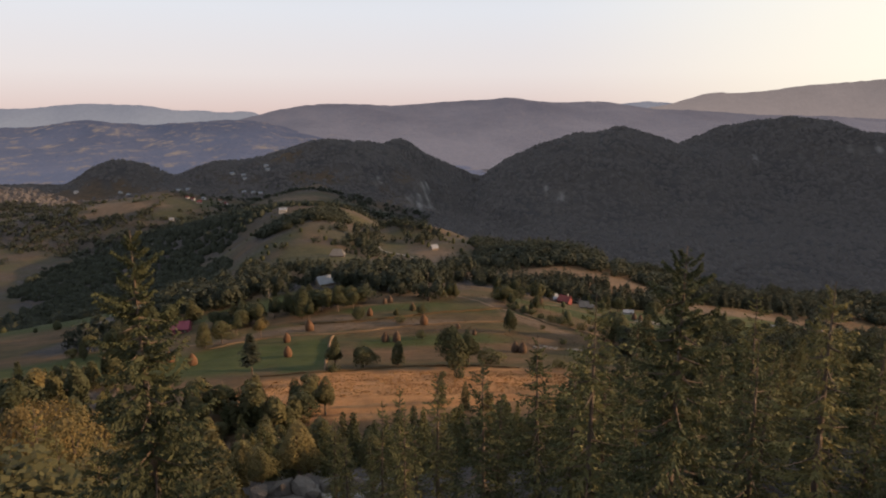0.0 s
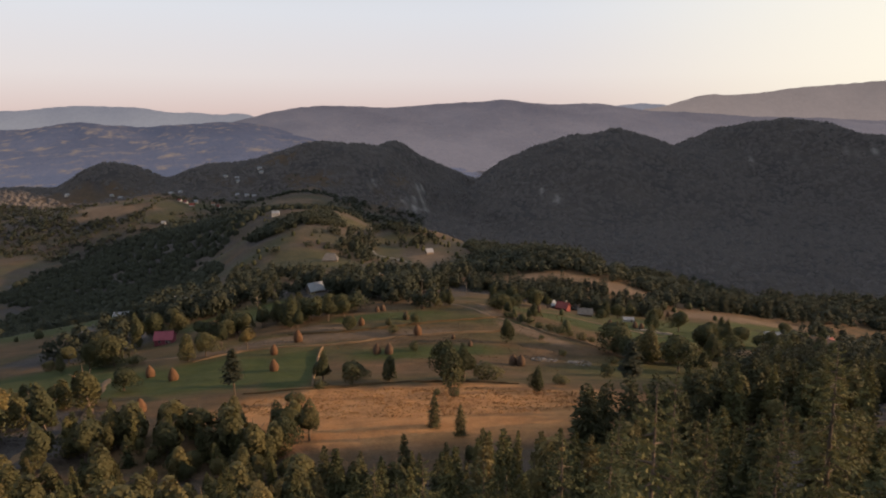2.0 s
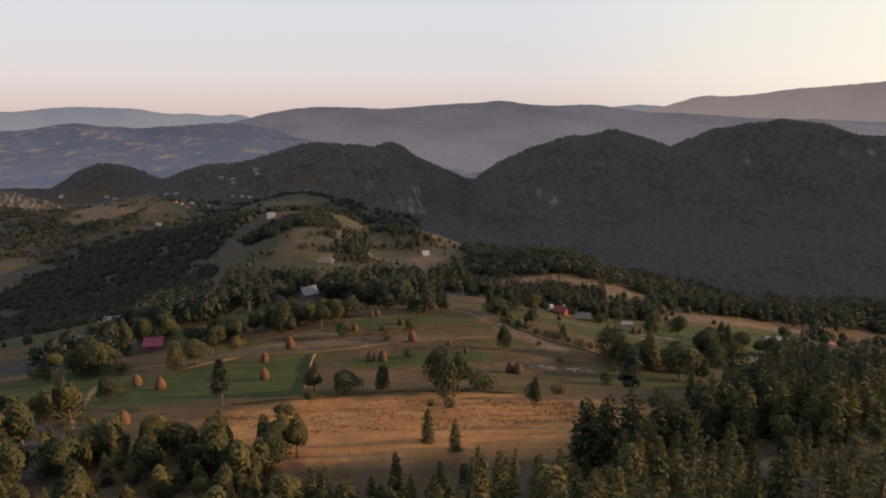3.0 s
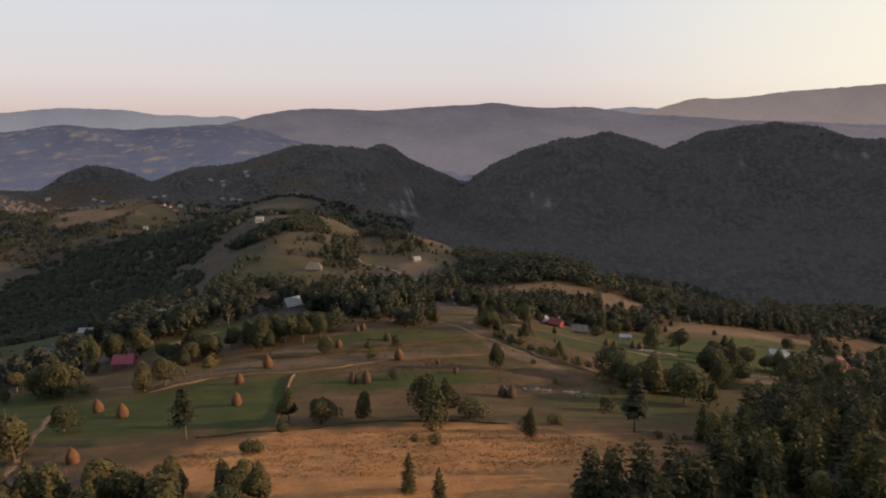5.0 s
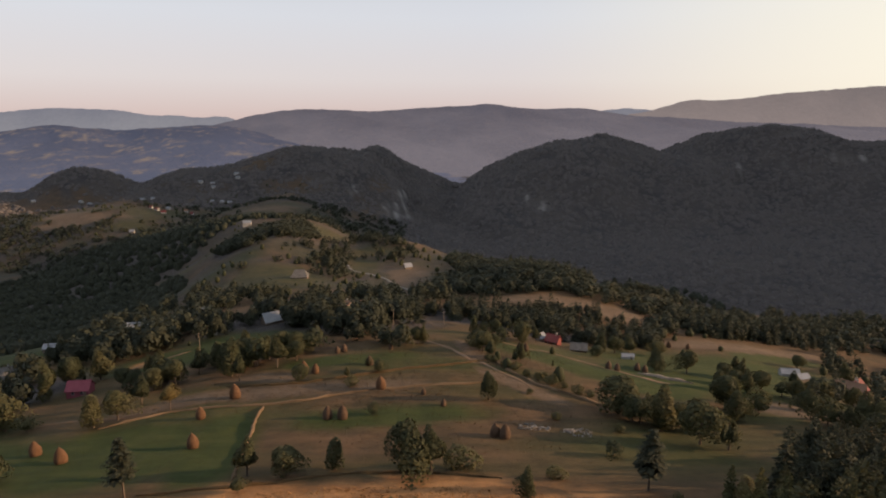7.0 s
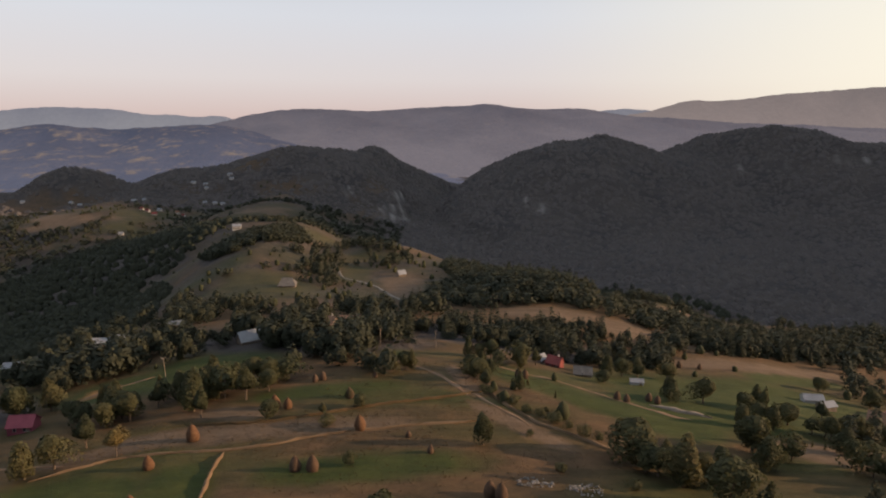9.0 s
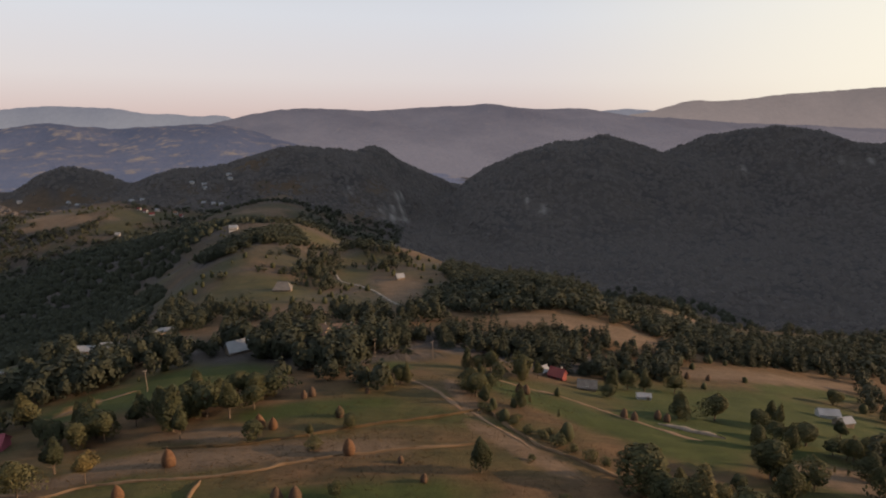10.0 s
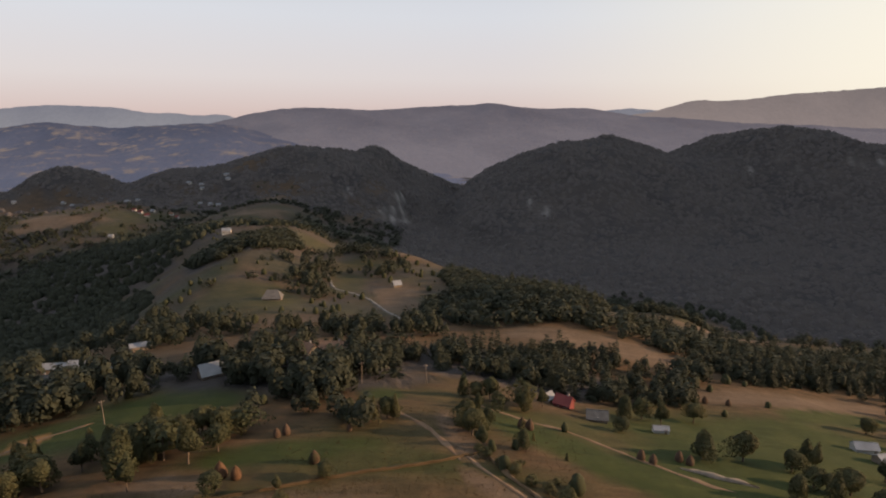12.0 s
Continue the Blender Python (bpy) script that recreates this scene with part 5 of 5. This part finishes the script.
# ---------------------------------------------------------------- tracks, banks, walls
def strip(name, label, line, width, mat, rise=0.0, lift=0.10, seed=0, category="track"):
    """A band along a line of places, laid over the land; with a rise it is a bank."""
    g = np.random.RandomState(seed)
    pts = [Vector((*p, 0)) for p in line]
    path = []
    for k in range(len(pts) - 1):
        a, b, c, d = pts[max(k - 1, 0)], pts[k], pts[k + 1], pts[min(k + 2, len(pts) - 1)]
        n = max(2, int((c - b).length / 1.5))
        for s in range(n):
            t = s / n
            path.append(0.5 * (2 * b + (c - a) * t + (2 * a - 5 * b + 4 * c - d) * t * t + (3 * b - a - 3 * c + d) * t**3))
    path.append(pts[-1])
    n = len(path)
    xy = np.array([(p.x, p.y) for p in path])
    d = np.gradient(xy, axis=0)
    d /= np.linalg.norm(d, axis=1)[:, None] + 1e-9
    side = np.stack([-d[:, 1], d[:, 0]], 1)
    w = width * (0.8 + 0.25 * np.sin(np.arange(n) * 0.7 + seed) + 0.12 * g.normal(size=n))
    taper = np.clip(np.minimum(np.arange(n), np.arange(n)[::-1]) / 4 + 0.25, 0, 1)
    rows = []
    for f, up in ((-0.5, -0.35), (-0.32, 0.75), (0.0, 1.0), (0.32, 0.75), (0.5, -0.35)):
        q = xy + side * (f * w * taper)[:, None] + g.normal(size=(n, 2)) * 0.12
        z = height(q[:, 0], q[:, 1]) + (lift + rise * up * taper * (1 + 0.25 * g.normal(size=n)) if up > 0 else -0.15)
        rows.append(np.column_stack([q, z]))
    v = np.stack(rows, 1).reshape(-1, 3)
    f = [(k * 5 + j, (k + 1) * 5 + j, (k + 1) * 5 + j + 1, k * 5 + j + 1) for k in range(n - 1) for j in range(4)]
    return tagged(new(name, mesh_from(name, v, np.array(f)[:, ::-1], [mat], True)), label, category, kind="structure")


strip("track", "worn dirt track across the meadow to the farmyard", [(-14, 284), (-2.4, 274), (6, 263), (12.3, 249), (15.6, 240)], 2.6, M_DIRT, seed=1)
strip("track_lower", "worn dirt path below the green strip", [(20, 288), (33, 278), (47, 270), (57, 260), (66, 250), (72, 244), (80, 237)], 2.4, M_DIRT, seed=2)
strip("road", "pale winding gravel road over the hill", [(-84, 612), (-77, 585), (-70, 566), (-56, 553), (-40, 528), (-27, 496), (-10, 458), (4, 427)], 2.6, M_GRAVEL, lift=0.4, seed=3, category="road")
strip("turf_bank", "low terrace bank of pale dry grass between fields", [(-84, 196), (-76.3, 200.4), (-69.6, 204.9), (-59.4, 205.9), (-47.4, 206.2), (-34.5, 207.8), (-24.7, 212.6), (-11.1, 215.8), (8, 219.5), (18, 222)], 1.1, M_BANK, 0.35, seed=4, category="bank")
strip("turf_bank_upper", "low terrace bank with dry grass and a dark foot", [(-60, 223.5), (-48.7, 221.9), (-40, 222.3), (-25.9, 226.1), (-14.3, 230.6), (-2.1, 234.3), (10.8, 239), (21, 246)], 1.0, M_TURF, 0.55, seed=5, category="bank")
strip("turf_bank_cross", "short pale bank running down between two fields", [(-43.6, 205.5), (-43.2, 198), (-41.6, 188), (-39.4, 174), (-36.4, 158)], 0.95, M_BANK, 0.6, seed=6, category="bank")
strip("turf_bank_lower", "bank of rough dry turf above the orange field", [(-52, 152), (-36, 153.5), (-24, 156.5), (-12, 159.5), (2, 158.5), (16, 155)], 1.1, M_TURF, 0.4, seed=7, category="bank")
strip("earth_bank", "eroded orange earth bank beside bushes", [(20, 247), (24, 240), (28, 231.5), (33, 223.5), (40, 218), (46, 211.5), (51, 208)], 1.3, M_BANK, 0.5, seed=8, category="bank")
strip("earth_scar", "bare eroded earth scar beside the bank", [(17, 243), (21, 236), (26, 229), (31, 221)], 1.6, M_DIRT, 0.1, seed=13, category="bank")
strip("path_field", "faint trodden path along the field edge", [(-104, 205), (-92, 205.5), (-80, 203)], 1.6, M_DIRT, seed=9)
strip("track_slope", "bare worn dirt track down the slope between trees", TRACK, 3.0, M_BANK, seed=12)
strip("track_village", "dirt lane between trees below the village", [(-112, 258), (-104, 267), (-98, 272), (-92, 276)], 2.0, M_DIRT, seed=10)
strip("brush_wall", "long low wall of grey stones and cut brush", [(72, 250), (78.5, 246.3), (83.3, 244), (88, 241.5)], 2.4, M_WOOD, 0.8, seed=11, category="wall")


# ---------------------------------------------------------------- stones
def stone_mesh(seed, mat, name="stone"):
    g = np.random.RandomState(seed)
    bm = bmesh.new()
    bmesh.ops.create_icosphere(bm, subdivisions=2, radius=1.0)
    cuts = unit(g, 11)
    for v in bm.verts:
        for c in cuts:
            d = v.co.dot(Vector(c))
            if d > 0.52:
                v.co -= Vector(c) * (d - 0.52)
        v.co *= 1 + 0.05 * g.normal()
        v.co.z *= 0.75
    me = bpy.data.meshes.new(name)
    bm.to_mesh(me)
    bm.free()
    me.materials.append(mat)
    return me


STONES = [stone_mesh(k, M_PEBBLE) for k in range(4)]
BOULDERS = [stone_mesh(k + 10, M_STONE, "boulder") for k in range(4)]


def heap(x, y, rx, ry, n, seed, label):
    """A heap of field stones lying over one another."""
    top = thing("stone_heap", label, "stone heap", "stone heaps on the pasture")
    base = gz(x, y)
    top.matrix_basis = pose(x, y, base)
    g = np.random.RandomState(seed)
    for k in range(n):
        a, r = g.uniform(0, 6.283), math.sqrt(g.rand())
        px, py = rx * r * math.cos(a), ry * r * math.sin(a)
        s = g.uniform(0.28, 0.62)
        o = part("stone", STONES[k % 4], top)
        o.matrix_basis = pose(px, py, gz(x + px, y + py) - base + 0.02 + 0.3 * (1 - r) * g.rand(), *g.uniform(0, 360, 3)) @ Matrix.Diagonal((s, s * 0.8, s * 0.7, 1))


heap(27.5, 189.5, 4.2, 2.6, 60, 1, "flat heap of pale grey limestone field stones")
heap(37.2, 186.8, 4.0, 2.8, 60, 2, "broad heap of whitish limestone field stones")
for k, (x, y, s) in enumerate([(-14.5, 46, 2.3), (-12.2, 45.2, 1.9), (-10.3, 45.6, 2.2), (-8.6, 44.8, 1.5), (-11.3, 43.4, 1.4), (-16.4, 45, 1.5), (-7.2, 45.8, 1.2)]):
    b = new("boulder", BOULDERS[k % 4])
    tagged(b, "pale grey weathered limestone boulder among the trees", "boulder", "boulders on the wooded slope")
    b.matrix_basis = pose(x, y, gz(x, y) + 0.05 * s, 20 * k, 31 * k, 47 * k) @ Matrix.Diagonal((s * 0.8, s, s * 1.05, 1))


# ---------------------------------------------------------------- poles
def power_pole(tall):
    top = thing("power_pole", "grey concrete power pole with a crossarm", "power pole", "power poles of the village line")
    part("post", mesh_from("post", *tube([(0, 0, -0.8, 0.14), (0, 0, tall * 0.5, 0.11), (0, 0, tall, 0.08), (0, 0, tall + 0.02, 0.01)], 8), [M_WOOD], True), top)
    part("crossarm", box(-0.8, 0.8, -0.06, 0.06, tall - 0.55, tall - 0.42, M_WOOD, "crossarm", 0.01), top)
    for px in (-0.7, 0, 0.7):
        part("insulator", mesh_from("insulator", *tube([(px, 0, tall - 0.43, 0.05), (px, 0, tall - 0.33, 0.07), (px, 0, tall - 0.22, 0.03), (px, 0, tall - 0.2, 0.005)], 8), [M_PLASTER], True), top)
    stock.append(top)
    return top


pole = power_pole(8.0)
for x, y, s in ((-16, 303.5, 1.0), (-87, 273, 0.95), (5.8, 307, 0.9), (-33, 323.5, 0.85), (148, 258, 0.9)):
    set_down(pole, x, y, s, s, 20, 0.1)


for t in stock:
    for o in (*t.children_recursive, t):
        bpy.data.objects.remove(o)
